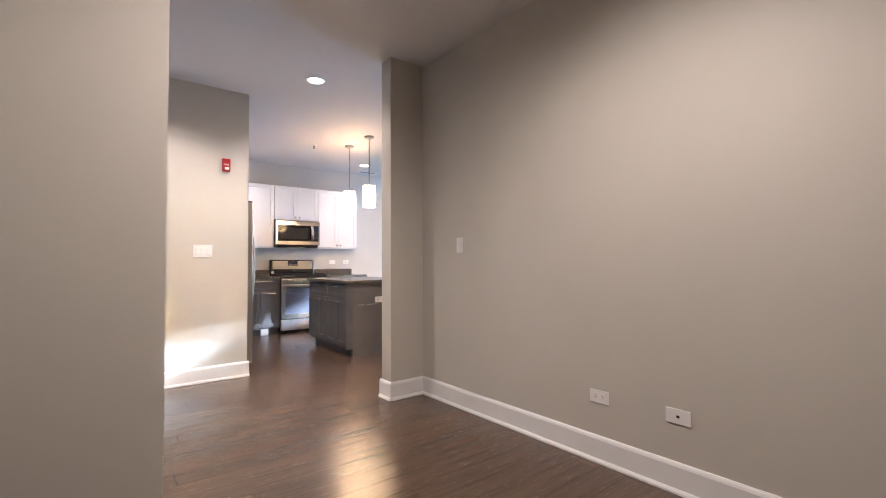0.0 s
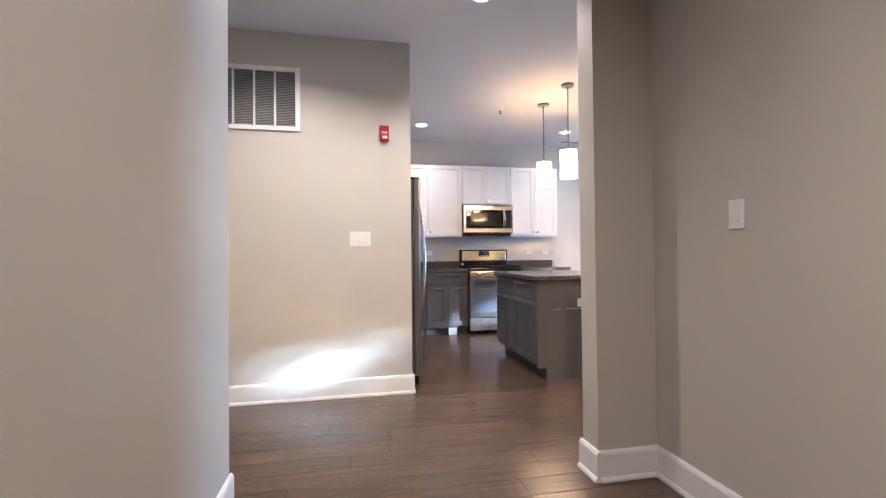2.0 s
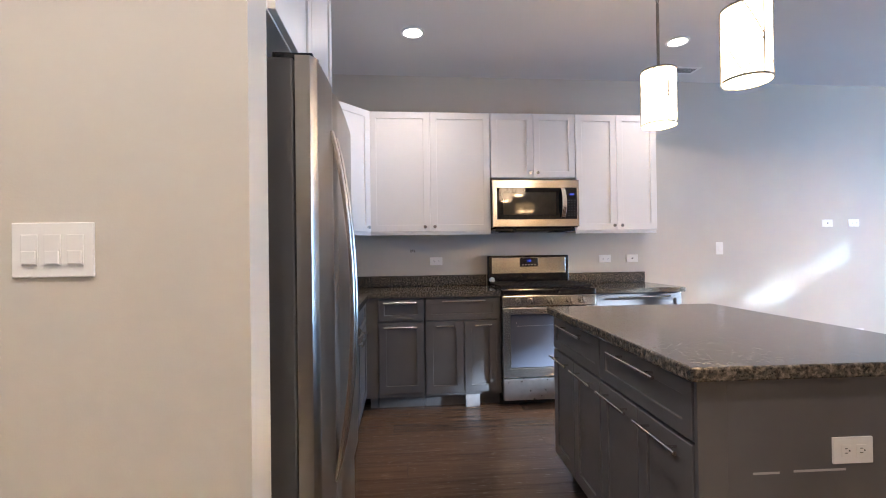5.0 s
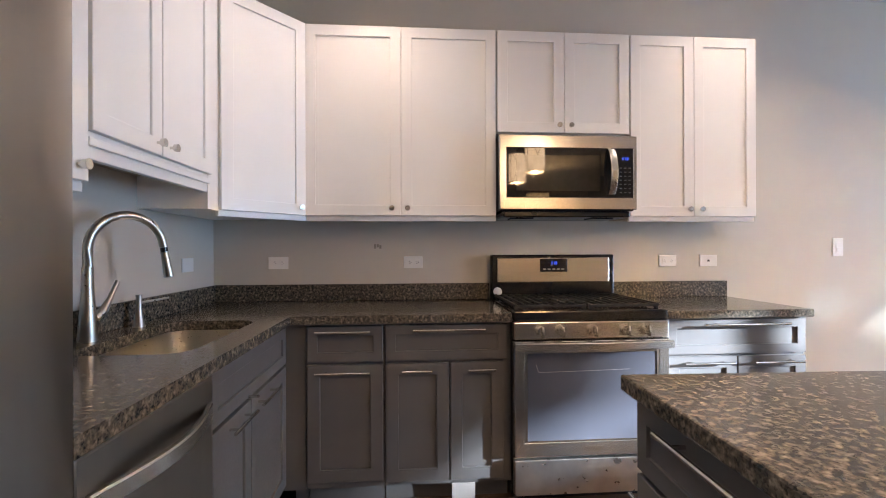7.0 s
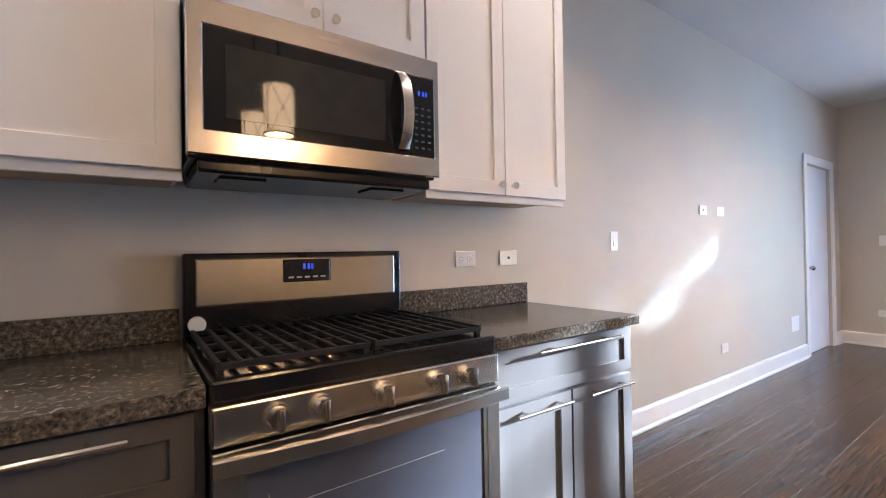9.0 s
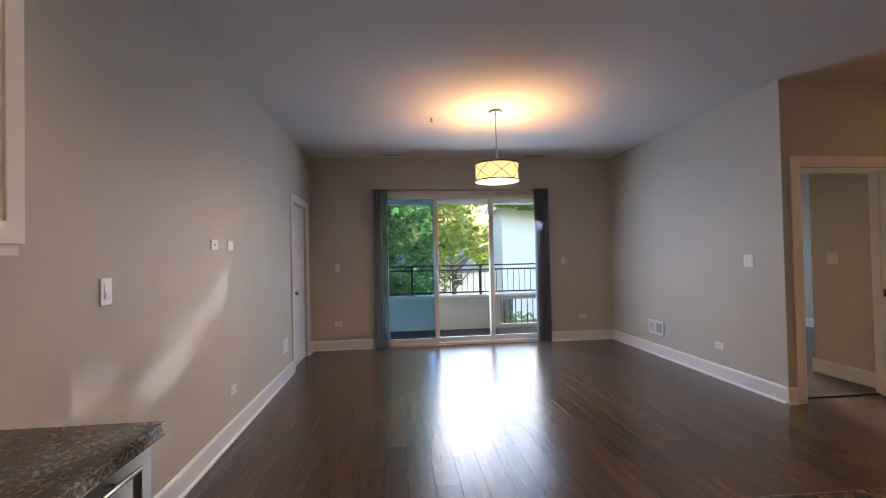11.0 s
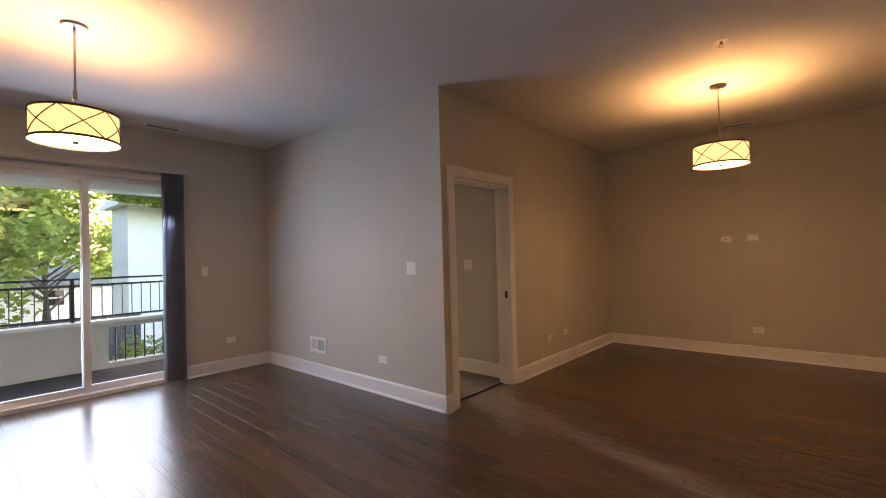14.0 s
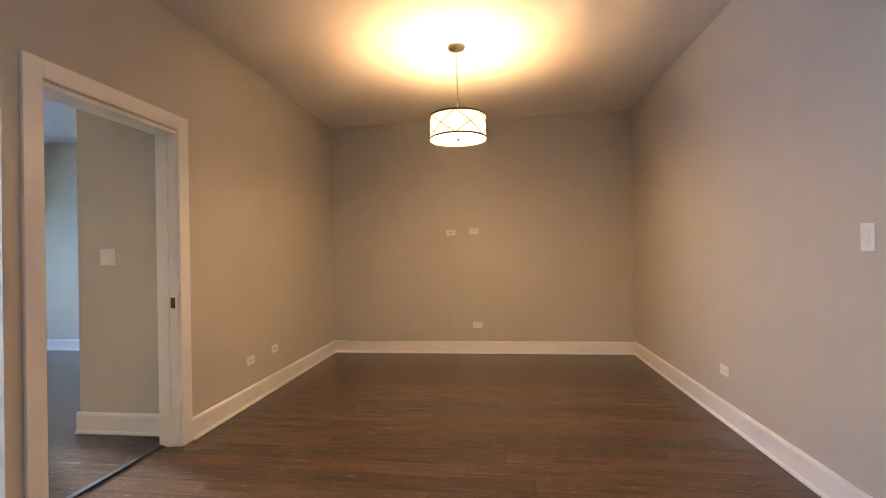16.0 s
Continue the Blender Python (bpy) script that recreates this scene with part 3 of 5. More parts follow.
for nm, b6 in (("backsplash", (WX + 0.021, 2.372, KY - 0.02, KY - 0.001)), ("backsplash", (3.142, 3.905, KY - 0.02, KY - 0.001)), ("backsplash", (WX + 0.001, WX + 0.02, 5.65, KY - 0.001))):
    bm = B()
    box(bm, *b6, 0.9155, 1.014, 0.002)
    tagged(link(nm, bm, M_GRANITE), "low dark speckled granite backsplash on the counter", "backsplash")

# sink
sk = thing("kitchen_sink", "stainless steel undermount sink in the granite counter", "sink", pose((SX0 + SX1) / 2, (SY0 + SY1) / 2, 0.68))
bm = B()
a, b2, dep = (SX1 - SX0) / 2 + 0.012, (SY1 - SY0) / 2 + 0.012, 0.19
NS = 48


def rounded(a, b, z, n=4.5):
    out = []
    for i in range(NS):
        q = 2 * math.pi * i / NS
        c, s = math.cos(q), math.sin(q)
        out.append(bm.verts.new((a * math.copysign(abs(c) ** (2 / n), c), b * math.copysign(abs(s) ** (2 / n), s), z)))
    return out


rows = [rounded(a + 0.02, b2 + 0.02, dep + 0.004), rounded(a, b2, dep + 0.004), rounded(a - 0.006, b2 - 0.006, 0.05), rounded(a - 0.03, b2 - 0.03, 0.012), rounded(a - 0.07, b2 - 0.07, 0.003), rounded(0.05, 0.05, 0.0, 2)]
for r0, r1 in zip(rows, rows[1:]):
    for i in range(NS):
        bm.faces.new((r0[i], r0[(i + 1) % NS], r1[(i + 1) % NS], r1[i]))
bm.faces.new(rows[-1])
part("bowl", bm, M_SINK, sk, "", True)
bm = B()
ring(bm, 0, 0, 0.002, 0.045, 0.012, 0.004, 24)
part("drain", bm, M_CHROME, sk, "", True)

# faucet
fc = thing("kitchen_faucet", "tall brushed nickel gooseneck pull-down faucet on the counter", "faucet", pose(0.815, 6.45, 0.915))
bm = B()
cyl(bm, (0, 0, 0), (0, 0, 0.008), 0.029, 24)
tube(bm, [(0, 0, 0.006), (0, 0, 0.06), (0, 0, 0.16), (0, 0, 0.25)], [0.030, 0.026, 0.019, 0.0165], 18)
part("base", bm, M_BRUSHED, fc, "", True)
bm = B()
arc = [(0.0, 0.0, 0.25), (0.0, 0.0, 0.31)] + [(0.075 * (1 - math.cos(q)), 0.088 * (1 - math.cos(q)), 0.31 + 0.12 * math.sin(q)) for q in (math.pi * k / 14 * 0.98 for k in range(1, 15))]
tube(bm, arc, 0.015, 14)
neck = part("spout", bm, M_BRUSHED, fc, "", True)
bm = B()
e = Vector(arc[-1])
ed = (e - Vector(arc[-2])).normalized()
cyl(bm, e + ed * 0.018, e + ed * 0.115, 0.0135, 18, 0.018)
part("spray_head", bm, M_BRUSHED, neck, "", True)
bm = B()
cyl(bm, e + ed * 0.002, e + ed * 0.018, 0.0125, 16)
part("collar", bm, M_BLACK, neck, "black joint ring", True)
bm = B()
tube(bm, [(0.012, 0.018, 0.075), (0.022, 0.045, 0.10), (0.028, 0.065, 0.135), (0.036, 0.095, 0.195)], [0.016, 0.014, 0.0095, 0.008], 12)
part("handle", bm, M_BRUSHED, fc, "lever handle", True)
sp = thing("soap_dispenser", "small brushed nickel soap dispenser on the granite counter", "soap dispenser", pose(0.815, 6.73, 0.915))
bm = B()
tube(bm, [(0, 0, 0), (0, 0, 0.02), (0, 0, 0.06), (0, 0, 0.105), (0, 0, 0.128)], [0.022, 0.019, 0.012, 0.010, 0.012], 16)
part("body", bm, M_BRUSHED, sp, "", True)
bm = B()
cyl(bm, (0, 0.0, 0.095), (0.05, 0.12, 0.103), 0.0045, 10)
part("nozzle", bm, M_BRUSHED, sp, "", True)


# ---- wall cabinets ----
def wall_cabinet(m, w, z0, z1, doors, knobs, label, depth=0.285, rail=True):
    c = thing("wall_cabinet", label, "kitchen cabinet", m, "white wall cabinets")
    bm = B()
    box(bm, 0, w, 0, depth, z0 + 0.012, z1, 0.001)
    part("body", bm, M_WHITE, c)
    bm = B()
    box(bm, 0.015, w - 0.015, 0.012, depth - 0.002, z0 + 0.006, z0 + 0.0118)
    part("bottom_panel", bm, M_INSIDE, c, "unpainted wood underside")
    if rail:
        bm = B()
        box(bm, 0, w, -0.002, 0.016, z0 - 0.012, z0 + 0.0118, 0.001)
        part("light_rail", bm, M_WHITE, c)
    for (x0, x1), kx in zip(doors, knobs):
        d = part("door", shaker(x0, x1, z0 + 0.016, z1 - 0.004, -0.001), M_WHITE, c)
        part("knob", knob(kx, z0 + 0.055, -0.021), M_CHROME, d, "small nickel knob", True)
    return c


UY, UT, UB = 7.285, 2.418, 1.385
wall_cabinet(pose(1.335, UY, 0), 1.029, UB, UT, [(0.003, 0.5095), (0.5125, 1.026)], [0.462, 0.545], "tall white shaker wall cabinet with two doors")
wall_cabinet(pose(2.368, UY, 0), 0.748, 1.843, UT, [(0.002, 0.3735), (0.3765, 0.746)], [0.342, 0.408], "short white shaker wall cabinet above the microwave", rail=False)
wall_cabinet(pose(3.120, UY, 0), 0.744, UB, UT, [(0.002, 0.3705), (0.3735, 0.742)], [0.338, 0.408], "tall white shaker wall cabinet with two doors at the free end")
UX = 1.03
wall_cabinet(pose(UX, 6.125, 0, 0, 0, 90), 0.715, 1.525, UT, [(0.004, 0.335), (0.341, 0.711)], [0.305, 0.385], "short white shaker wall cabinet above the sink", 0.285)
wall_cabinet(pose(UX, 5.655, 0, 0, 0, 90), 0.462, UB, UT, [(0.004, 0.458)], [0.42], "white shaker wall cabinet beside the refrigerator", 0.285)
vr = B()
box(vr, UX - 0.02, UX + 0.004, 6.125, 6.835, 1.465, 1.524, 0.004)
box(vr, UX + 0.004, UX + 0.016, 6.125, 6.835, 1.50, 1.524, 0.004)
tagged(link("sink_valance", vr, M_WHITE), "white moulded valance under the sink wall cabinet", "moulding")
# diagonal corner cabinet
cc = thing("corner_wall_cabinet", "white shaker diagonal corner wall cabinet", "kitchen cabinet", pose(0, 0, 0), "white wall cabinets")
bm = B()
poly = [(WX + 0.001, 6.845), (UX, 6.845), (UX, 6.945), (1.333, UY - 0.004), (1.333, KY - 0.002), (WX + 0.001, KY - 0.002)]
lo = [bm.verts.new((x, y, UB + 0.012)) for x, y in poly]
hi = [bm.verts.new((x, y, UT)) for x, y in poly]
bm.faces.new(lo[::-1]), bm.faces.new(hi)
for k in range(6):
    bm.faces.new((lo[k], lo[(k + 1) % 6], hi[(k + 1) % 6], hi[k]))
part("body", bm, M_WHITE, cc)
pa, pb = Vector((UX, 6.945, 0)), Vector((1.333, UY - 0.004, 0))
dm = pose(pa.x, pa.y, 0, 0, 0, math.degrees(math.atan2(pb.y - pa.y, pb.x - pa.x)))
dl = (pb - pa).length
bm = shaker(0.006, dl - 0.006, UB + 0.016, UT - 0.004, -0.001)
bmesh.ops.transform(bm, matrix=dm, verts=bm.verts)
dd = part("door", bm, M_WHITE, cc)
bm = knob(dl - 0.045, UB + 0.055, -0.021)
bmesh.ops.transform(bm, matrix=dm, verts=bm.verts)
part("knob", bm, M_CHROME, dd, "small nickel knob", True)
bm = B()
box(bm, 0, dl + 0.01, -0.004, 0.014, UB - 0.012, UB + 0.0118)
bmesh.ops.transform(bm, matrix=dm, verts=bm.verts)
part("light_rail", bm, M_WHITE, cc)
# cabinet above the refrigerator
c = thing("fridge_cabinet", "white shaker cabinet above the refrigerator", "kitchen cabinet", pose(1.265, 4.705, 0, 0, 0, 90), "white wall cabinets")
bm = B()
box(bm, 0, 0.945, 0, 0.52, 1.86, 2.50, 0.001)
part("body", bm, M_WHITE, c)
for x0, x1 in ((0.004, 0.470), (0.476, 0.941)):
    d = part("door", shaker(x0, x1, 1.865, 2.496, -0.001), M_WHITE, c)
    part("knob", knob(0.44 if x0 < 0.1 else 0.506, 1.91, -0.021), M_CHROME, d, "small nickel knob", True)

# ---- refrigerator ----
fr = thing("refrigerator", "dark stainless side-by-side refrigerator with two bowed handles", "refrigerator", pose(1.315, 4.765, 0, 0, 0, 90))
bm = B()
box(bm, 0, 0.865, 0, 0.57, 0.03, 1.765, 0.006)
part("body", bm, M_SIDE, fr, "dark grey textured cabinet sides")
for x0, x1 in ((0.002, 0.262), (0.270, 0.863)):
    bm = B()
    n = 14
    rows = []
    for k in range(n + 1):
        u = k / n
        x = x0 + (x1 - x0) * u
        e2 = min(u, 1 - u) * (x1 - x0)
        y = -0.058 - 0.012 * math.sin(math.pi * x / 0.865) + max(0, 0.014 - e2)
        rows.append([bm.verts.new((x, yy, zz)) for yy, zz in ((-0.004, 0.075), (y, 0.075), (y, 1.772), (-0.004, 1.772))])
    for a1, b1 in zip(rows, rows[1:]):
        for k in range(4):
            bm.faces.new((a1[k], b1[k], b1[(k + 1) % 4], a1[(k + 1) % 4]))
    bm.faces.new(rows[0]), bm.faces.new(rows[-1][::-1])
    d = part("door", bm, M_DSTEEL, fr, "", True)
    hx = 0.222 if x0 < 0.1 else 0.306
    bm = B()
    pts = [(hx, -0.068 - 0.062 * math.sin(math.pi * k / 16) ** 0.8, 0.50 + 1.12 * k / 16) for k in range(17)]
    strap(bm, pts, (0.017, 0, 0))
    part("handle", bm, M_STEEL, d, "bowed stainless handle", True)
bm = B()
box(bm, 0.01, 0.855, -0.03, 0.05, 0.025, 0.07)
part("grille", bm, M_BLACK, fr)
for x in (0.05, 0.815):
    bm = B()
    cyl(bm, (x, -0.02, 0), (x, -0.02, 0.03), 0.02, 12)
    part("foot", bm, M_BLACK, fr)
    bm = B()
    box(bm, x - 0.035, x + 0.035, -0.05, 0.06, 1.766, 1.785, 0.004)
    part("hinge_cover", bm, M_BLACK, fr)

# ---- microwave ----
mw = thing("microwave", "stainless over-the-range microwave with black glass door", "microwave", pose(2.370, 7.22, 1.425))
bm = B()
box(bm, 0, 0.744, 0.0, 0.353, 0.0, 0.41, 0.003)
part("body", bm, M_BLACK, mw)
bm = B()
w, h, f = 0.752, 0.402, -0.03
ring_frame(bm, -0.004, w - 0.004, 0.006, h, 0.038, 0.020, 0.064, 0.068, -0.001, f)
dr = part("door_frame", bm, M_STEEL, mw)
bm = B()
box(bm, 0.034, 0.630, f + 0.004, -0.001, 0.070, h - 0.068)
dg = part("door_glass", bm, M_DARKGLASS, mw, "black mirror-like door glass")
bm = B()
box(bm, 0.085, 0.545, f + 0.0025, f + 0.0038, 0.105, h - 0.105)
part("window_mesh", bm, material("microwave_mesh", (0.035, 0.032, 0.027), 0.05, 0, 0.1, 20, rough_var=0.02), dg)
bm = B()
box(bm, 0.632, 0.728, f + 0.003, -0.001, 0.070, h - 0.068)
cp = part("control_panel", bm, M_BLACK, mw)
bm = B()
for x in (0.666, 0.682, 0.694):
    box(bm, x, x + 0.008, f + 0.0015, f + 0.0028, 0.272, 0.288)
part("display", bm, M_BLUE, cp, "blue lit digits")
bm = B()
for i in range(7):
    for j in range(3):
        box(bm, 0.652 + j * 0.025, 0.664 + j * 0.025, f + 0.0018, f + 0.0028, 0.095 + i * 0.022, 0.101 + i * 0.022)
part("keypad", bm, M_SIDE, cp)["kind"] = "stuff"
bm = B()
pts = [(0.604, f - 0.002 - 0.04 * math.sin(math.pi * k / 12) ** 0.7, 0.085 + 0.245 * k / 12) for k in range(13)]
strap(bm, pts, (0.019, 0, 0))
part("handle", bm, M_STEEL, dr, "bowed stainless handle", True)
bm = B()
box(bm, 0.33, 0.40, f - 0.0006, f + 0.001, h - 0.030, h - 0.018)
part("badge", bm, M_CHROME, dr)
bm = B()
box(bm, 0.02, 0.72, -0.01, 0.33, -0.035, -0.001, 0.008)
box(bm, 0.08, 0.20, 0.05, 0.16, -0.040, -0.034), box(bm, 0.53, 0.65, 0.05, 0.16, -0.040, -0.034)
part("vent_base", bm, M_BLACK, mw, "black vented underside")

# ---- range ----
rg = thing("gas_range", "stainless freestanding gas range with black cooktop", "stove", pose(2.380, 6.955, 0))
RW = 0.758
bm = B()
box(bm, 0, RW, 0.02, 0.60, 0.02, 0.905, 0.003)
part("body", bm, M_BLACK, rg)
bm = B()
box(bm, -0.002, RW + 0.002, 0.0, 0.60, 0.906, 0.925, 0.006)
box(bm, -0.002, RW + 0.002, -0.012, 0.03, 0.875, 0.925, 0.008)
ck = part("cooktop", bm, M_BLACK, rg, "glossy black cooktop")
bm = B()
box(bm, -0.002, RW + 0.002, -0.022, 0.018, 0.79, 0.874, 0.006)
cp = part("control_panel", bm, M_STEEL, rg)
for x in (0.125, 0.222, 0.381, 0.540, 0.640):
    bm = B()
    cyl(bm, (x, -0.022, 0.832), (x, -0.032, 0.832), 0.028, 20)
    cyl(bm, (x, -0.030, 0.832), (x, -0.052, 0.832), 0.024, 20, 0.021)
    box(bm, x - 0.006, x + 0.006, -0.066, -0.05, 0.807, 0.857, 0.002)
    part("knob", bm, M_CHROME, cp, "", True)
bm = B()
f = -0.025
ring_frame(bm, 0.0, RW, 0.235, 0.782, 0.05, 0.05, 0.07, 0.047, 0.018, f)
od = part("oven_door", bm, M_STEEL, rg)
bm = B()
box(bm, 0.05, 0.708, f + 0.004, 0.018, 0.305, 0.735)
part("oven_window", bm, M_FILM, od, "dark glass under bluish protective film")
bm = B()
for x0, x1, z0, z1 in ((0.05, 0.062, 0.305, 0.735), (0.696, 0.708, 0.305, 0.735), (0.062, 0.696, 0.305, 0.313), (0.062, 0.696, 0.727, 0.735)):
    box(bm, x0, x1, f + 0.001, f + 0.0045, z0, z1)
part("window_trim", bm, M_CHROME, od)
bm = B()
tube(bm, [(0.105, f + 0.0032, 0.672), (0.110, f + 0.0032, 0.650), (0.118, f + 0.0032, 0.636), (0.30, f + 0.0032, 0.638), (0.56, f + 0.0032, 0.643)], 0.0005, 6)
part("film_crease", bm, M_GRILLE, od, "pale crease in the film")
bm = B()
pts = [(-0.004 + (RW + 0.008) * k / 16, -0.055 - 0.022 * math.sin(math.pi * k / 16), 0.765) for k in range(17)]
strap(bm, pts, (0, 0, 0.018))
for x in (0.012, RW - 0.012):
    box(bm, x - 0.014, x + 0.014, -0.058, f, 0.75, 0.78, 0.004)
part("handle", bm, M_STEEL, od, "wide bowed stainless handle", True)
bm = B()
box(bm, 0.335, 0.425, f - 0.0008, f + 0.001, 0.262, 0.282)
part("badge", bm, M_CHROME, od)
bm = B()
box(bm, 0.0, RW, -0.022, 0.018, 0.055, 0.222, 0.004)
part("storage_drawer", bm, material("drawer_steel_with_film", (0.62, 0.61, 0.60), 0.30, 1.0, 0.15, 9, 0.5, 22), rg, "steel drawer under wrinkled film")
bm = B()
box(bm, 0.02, RW - 0.02, 0.06, 0.10, 0.0, 0.055)
part("plinth", bm, M_BLACK, rg)
bm = B()
box(bm, 0.0, RW, 0.555, 0.615, 0.925, 1.185, 0.006)
bg = part("backguard", bm, M_BLACK, rg, "black backguard")
bm = B()
box(bm, 0.032, RW - 0.032, 0.546, 0.554, 1.018, 1.168, 0.005)
part("backguard_panel", bm, M_STEEL, bg)
bm = B()
box(bm, 0.295, 0.462, 0.542, 0.5455, 1.082, 1.160, 0.004)
dp = part("display_panel", bm, M_BLACK, bg)
bm = B()
for x in (0.362, 0.378, 0.390):
    box(bm, x, x + 0.008, 0.5395, 0.5415, 1.125, 1.145)
part("digits", bm, M_BLUE, bg, "blue lit clock digits")
bm = B()
for i in range(5):
    box(bm, 0.312 + i * 0.028, 0.330 + i * 0.028, 0.5405, 0.5415, 1.095, 1.101)
part("buttons", bm, M_GRILLE, bg)
bm = B()
cyl(bm, (0.035, 0.54, 0.965), (0.035, 0.555, 0.965), 0.025, 20)
part("sticker", bm, M_PLATE, bg, "round silver grey sticker")
for gx in (0.015, 0.384):
    bm = B()
    gw = 0.358
    for i in range(9):
        x = gx + 0.006 + (gw - 0.012) * i / 8
        box(bm, x - 0.006, x + 0.006, 0.035, 0.535, 0.938, 0.952, 0.002)
    for y in (0.04, 0.165, 0.285, 0.405, 0.53):
        box(bm, gx, gx + gw, y - 0.006, y + 0.006, 0.934, 0.948, 0.002)
    for x in (gx + 0.01, gx + gw - 0.01):
        for y in (0.045, 0.525):
            box(bm, x - 0.007, x + 0.007, y - 0.007, y + 0.007, 0.9255, 0.938)
    part("grate", bm, M_IRON, ck, "black cast iron grate")
for x in (0.19, 0.57):
    for y in (0.17, 0.41):
        bm = B()
        cyl(bm, (x, y, 0.9255), (x, y, 0.934), 0.05, 24, 0.045)
        cyl(bm, (x, y, 0.934), (x, y, 0.940), 0.036, 24, 0.034)
        part("burner", bm, M_IRON, ck)

# ---- lamps ----
# The entry one is unseen, a made-up fixture for the added lamp.
for x, y in RECESSED:
    r = thing("recessed_light", "round white recessed ceiling light, lit", "ceiling light", pose(x, y, CEIL), "recessed lights")
    bm = B()
    ring(bm, 0, 0, -0.008, 0.088, 0.020, 0.0075, 36)
    part("trim_ring", bm, M_TRIM, r, "", True)
    bm = B()
    cyl(bm, (0, 0, -0.005), (0, 0, -0.001), 0.068, 32)
    part("lens", bm, M_CAN, r, "glowing lens")

for x, y in KITCHEN_PENDANTS:
    p = thing("pendant_light", "lit white cylinder pendant with nickel chain and frame", "pendant light", pose(x, y, CEIL), "island pendants")
    bm = B()
    cyl(bm, (0, 0, -0.022), (0, 0, 0), 0.062, 28, 0.066)
    part("canopy", bm, M_NICKEL, p, "", True)
    for k in range(11):
        bm = B()
        z = -0.034 - 0.026 * k
        lp = [(0.007 * math.cos(q), 0, z + 0.017 * math.sin(q)) for q in (2 * math.pi * i / 10 for i in range(11))]
        if k % 2:
            lp = [(0, a2, c2) for a2, _, c2 in lp]
        tube(bm, lp, 0.003, 6)
        part("chain_link", bm, M_NICKEL, p)
    bm = B()
    cyl(bm, (0, 0, -0.675), (0, 0, -0.315), 0.008, 12)
    part("stem", bm, M_NICKEL, p, "", True)
    bm = B()
    ring(bm, 0, 0, -0.957, 0.084, 0.003, 0.285, 40)
    part("shade", bm, M_SHADE, p, "glowing white fabric shade", True)
    bm = B()
    ring(bm, 0, 0, -0.962, 0.089, 0.005, 0.009, 40)
    ring(bm, 0, 0, -0.679, 0.089, 0.005, 0.009, 40)
    for q in range(3):
        a2 = q * 2 * math.pi / 3 + 0.5
        cyl(bm, (0.0, 0.0, -0.672), (0.086 * math.cos(a2), 0.086 * math.sin(a2), -0.674), 0.003, 6)
        cyl(bm, (0.088 * math.cos(a2), 0.088 * math.sin(a2), -0.957), (0.088 * math.cos(a2), 0.088 * math.sin(a2), -0.672), 0.003, 6)
    for q in range(4):
        for s2 in (1, -1):
            pts = []
            for k in range(7):
                a2 = (q + s2 * (k / 6 - 0.5)) * math.pi / 2
                pts.append((0.0865 * math.cos(a2), 0.0865 * math.sin(a2), -0.954 + 0.277 * k / 6))
            tube(bm, pts, 0.0022, 6)
    part("frame", bm, M_NICKEL, p, "crossed nickel wire frame", True)

for x, y in DRUMS:
    p = thing("drum_pendant", "lit cream drum pendant with crossed bronze wire frame", "pendant light", pose(x, y, CEIL), "drum pendants")
    bm = B()
    cyl(bm, (0, 0, -0.018), (0, 0, 0), 0.066, 28, 0.072)
    part("canopy", bm, M_NICKEL, p, "", True)
    bm = B()
    cyl(bm, (0, 0, -0.565), (0, 0, -0.015), 0.0065, 10)
    cyl(bm, (0, 0, -0.47), (0, 0, -0.41), 0.012, 12)
    part("stem", bm, M_NICKEL, p, "", True)
    bm = B()
    ring(bm, 0, 0, -0.722, 0.218, 0.003, 0.165, 56)
    sh = part("shade", bm, M_DRUM, p, "glowing cream linen shade", True)
    bm = B()
    cyl(bm, (0, 0, -0.728), (0, 0, -0.723), 0.214, 48)
    part("diffuser", bm, M_DIFF, p, "glowing bottom diffuser")
    bm = B()
    ring(bm, 0, 0, -0.735, 0.226, 0.007, 0.014, 56)
    ring(bm, 0, 0, -0.562, 0.226, 0.007, 0.012, 56)
    for q in range(6):
        for s2 in (1, -1):
            pts = []
            for k in range(7):
                a2 = (q + s2 * (k / 6 - 0.5)) * math.pi / 3
                pts.append((0.2225 * math.cos(a2), 0.2225 * math.sin(a2), -0.728 + 0.172 * k / 6))
            tube(bm, pts, 0.0035, 6)
    for q in range(3):
        a2 = q * 2 * math.pi / 3
        cyl(bm, (0, 0, -0.556), (0.222 * math.cos(a2), 0.222 * math.sin(a2), -0.556), 0.003, 6)
    part("wire_frame", bm, M_BRONZE, p, "bronze crossed wire frame", True)
    bm = B()
    cyl(bm, (0, 0, -0.742), (0, 0, -0.728), 0.012, 14, 0.018)
    part("finial", bm, M_BRONZE, p, "", True)


# ---- wall plates and fixtures ----
FACE = {"-y": 0, "+x": 90, "+y": 180, "-x": -90}


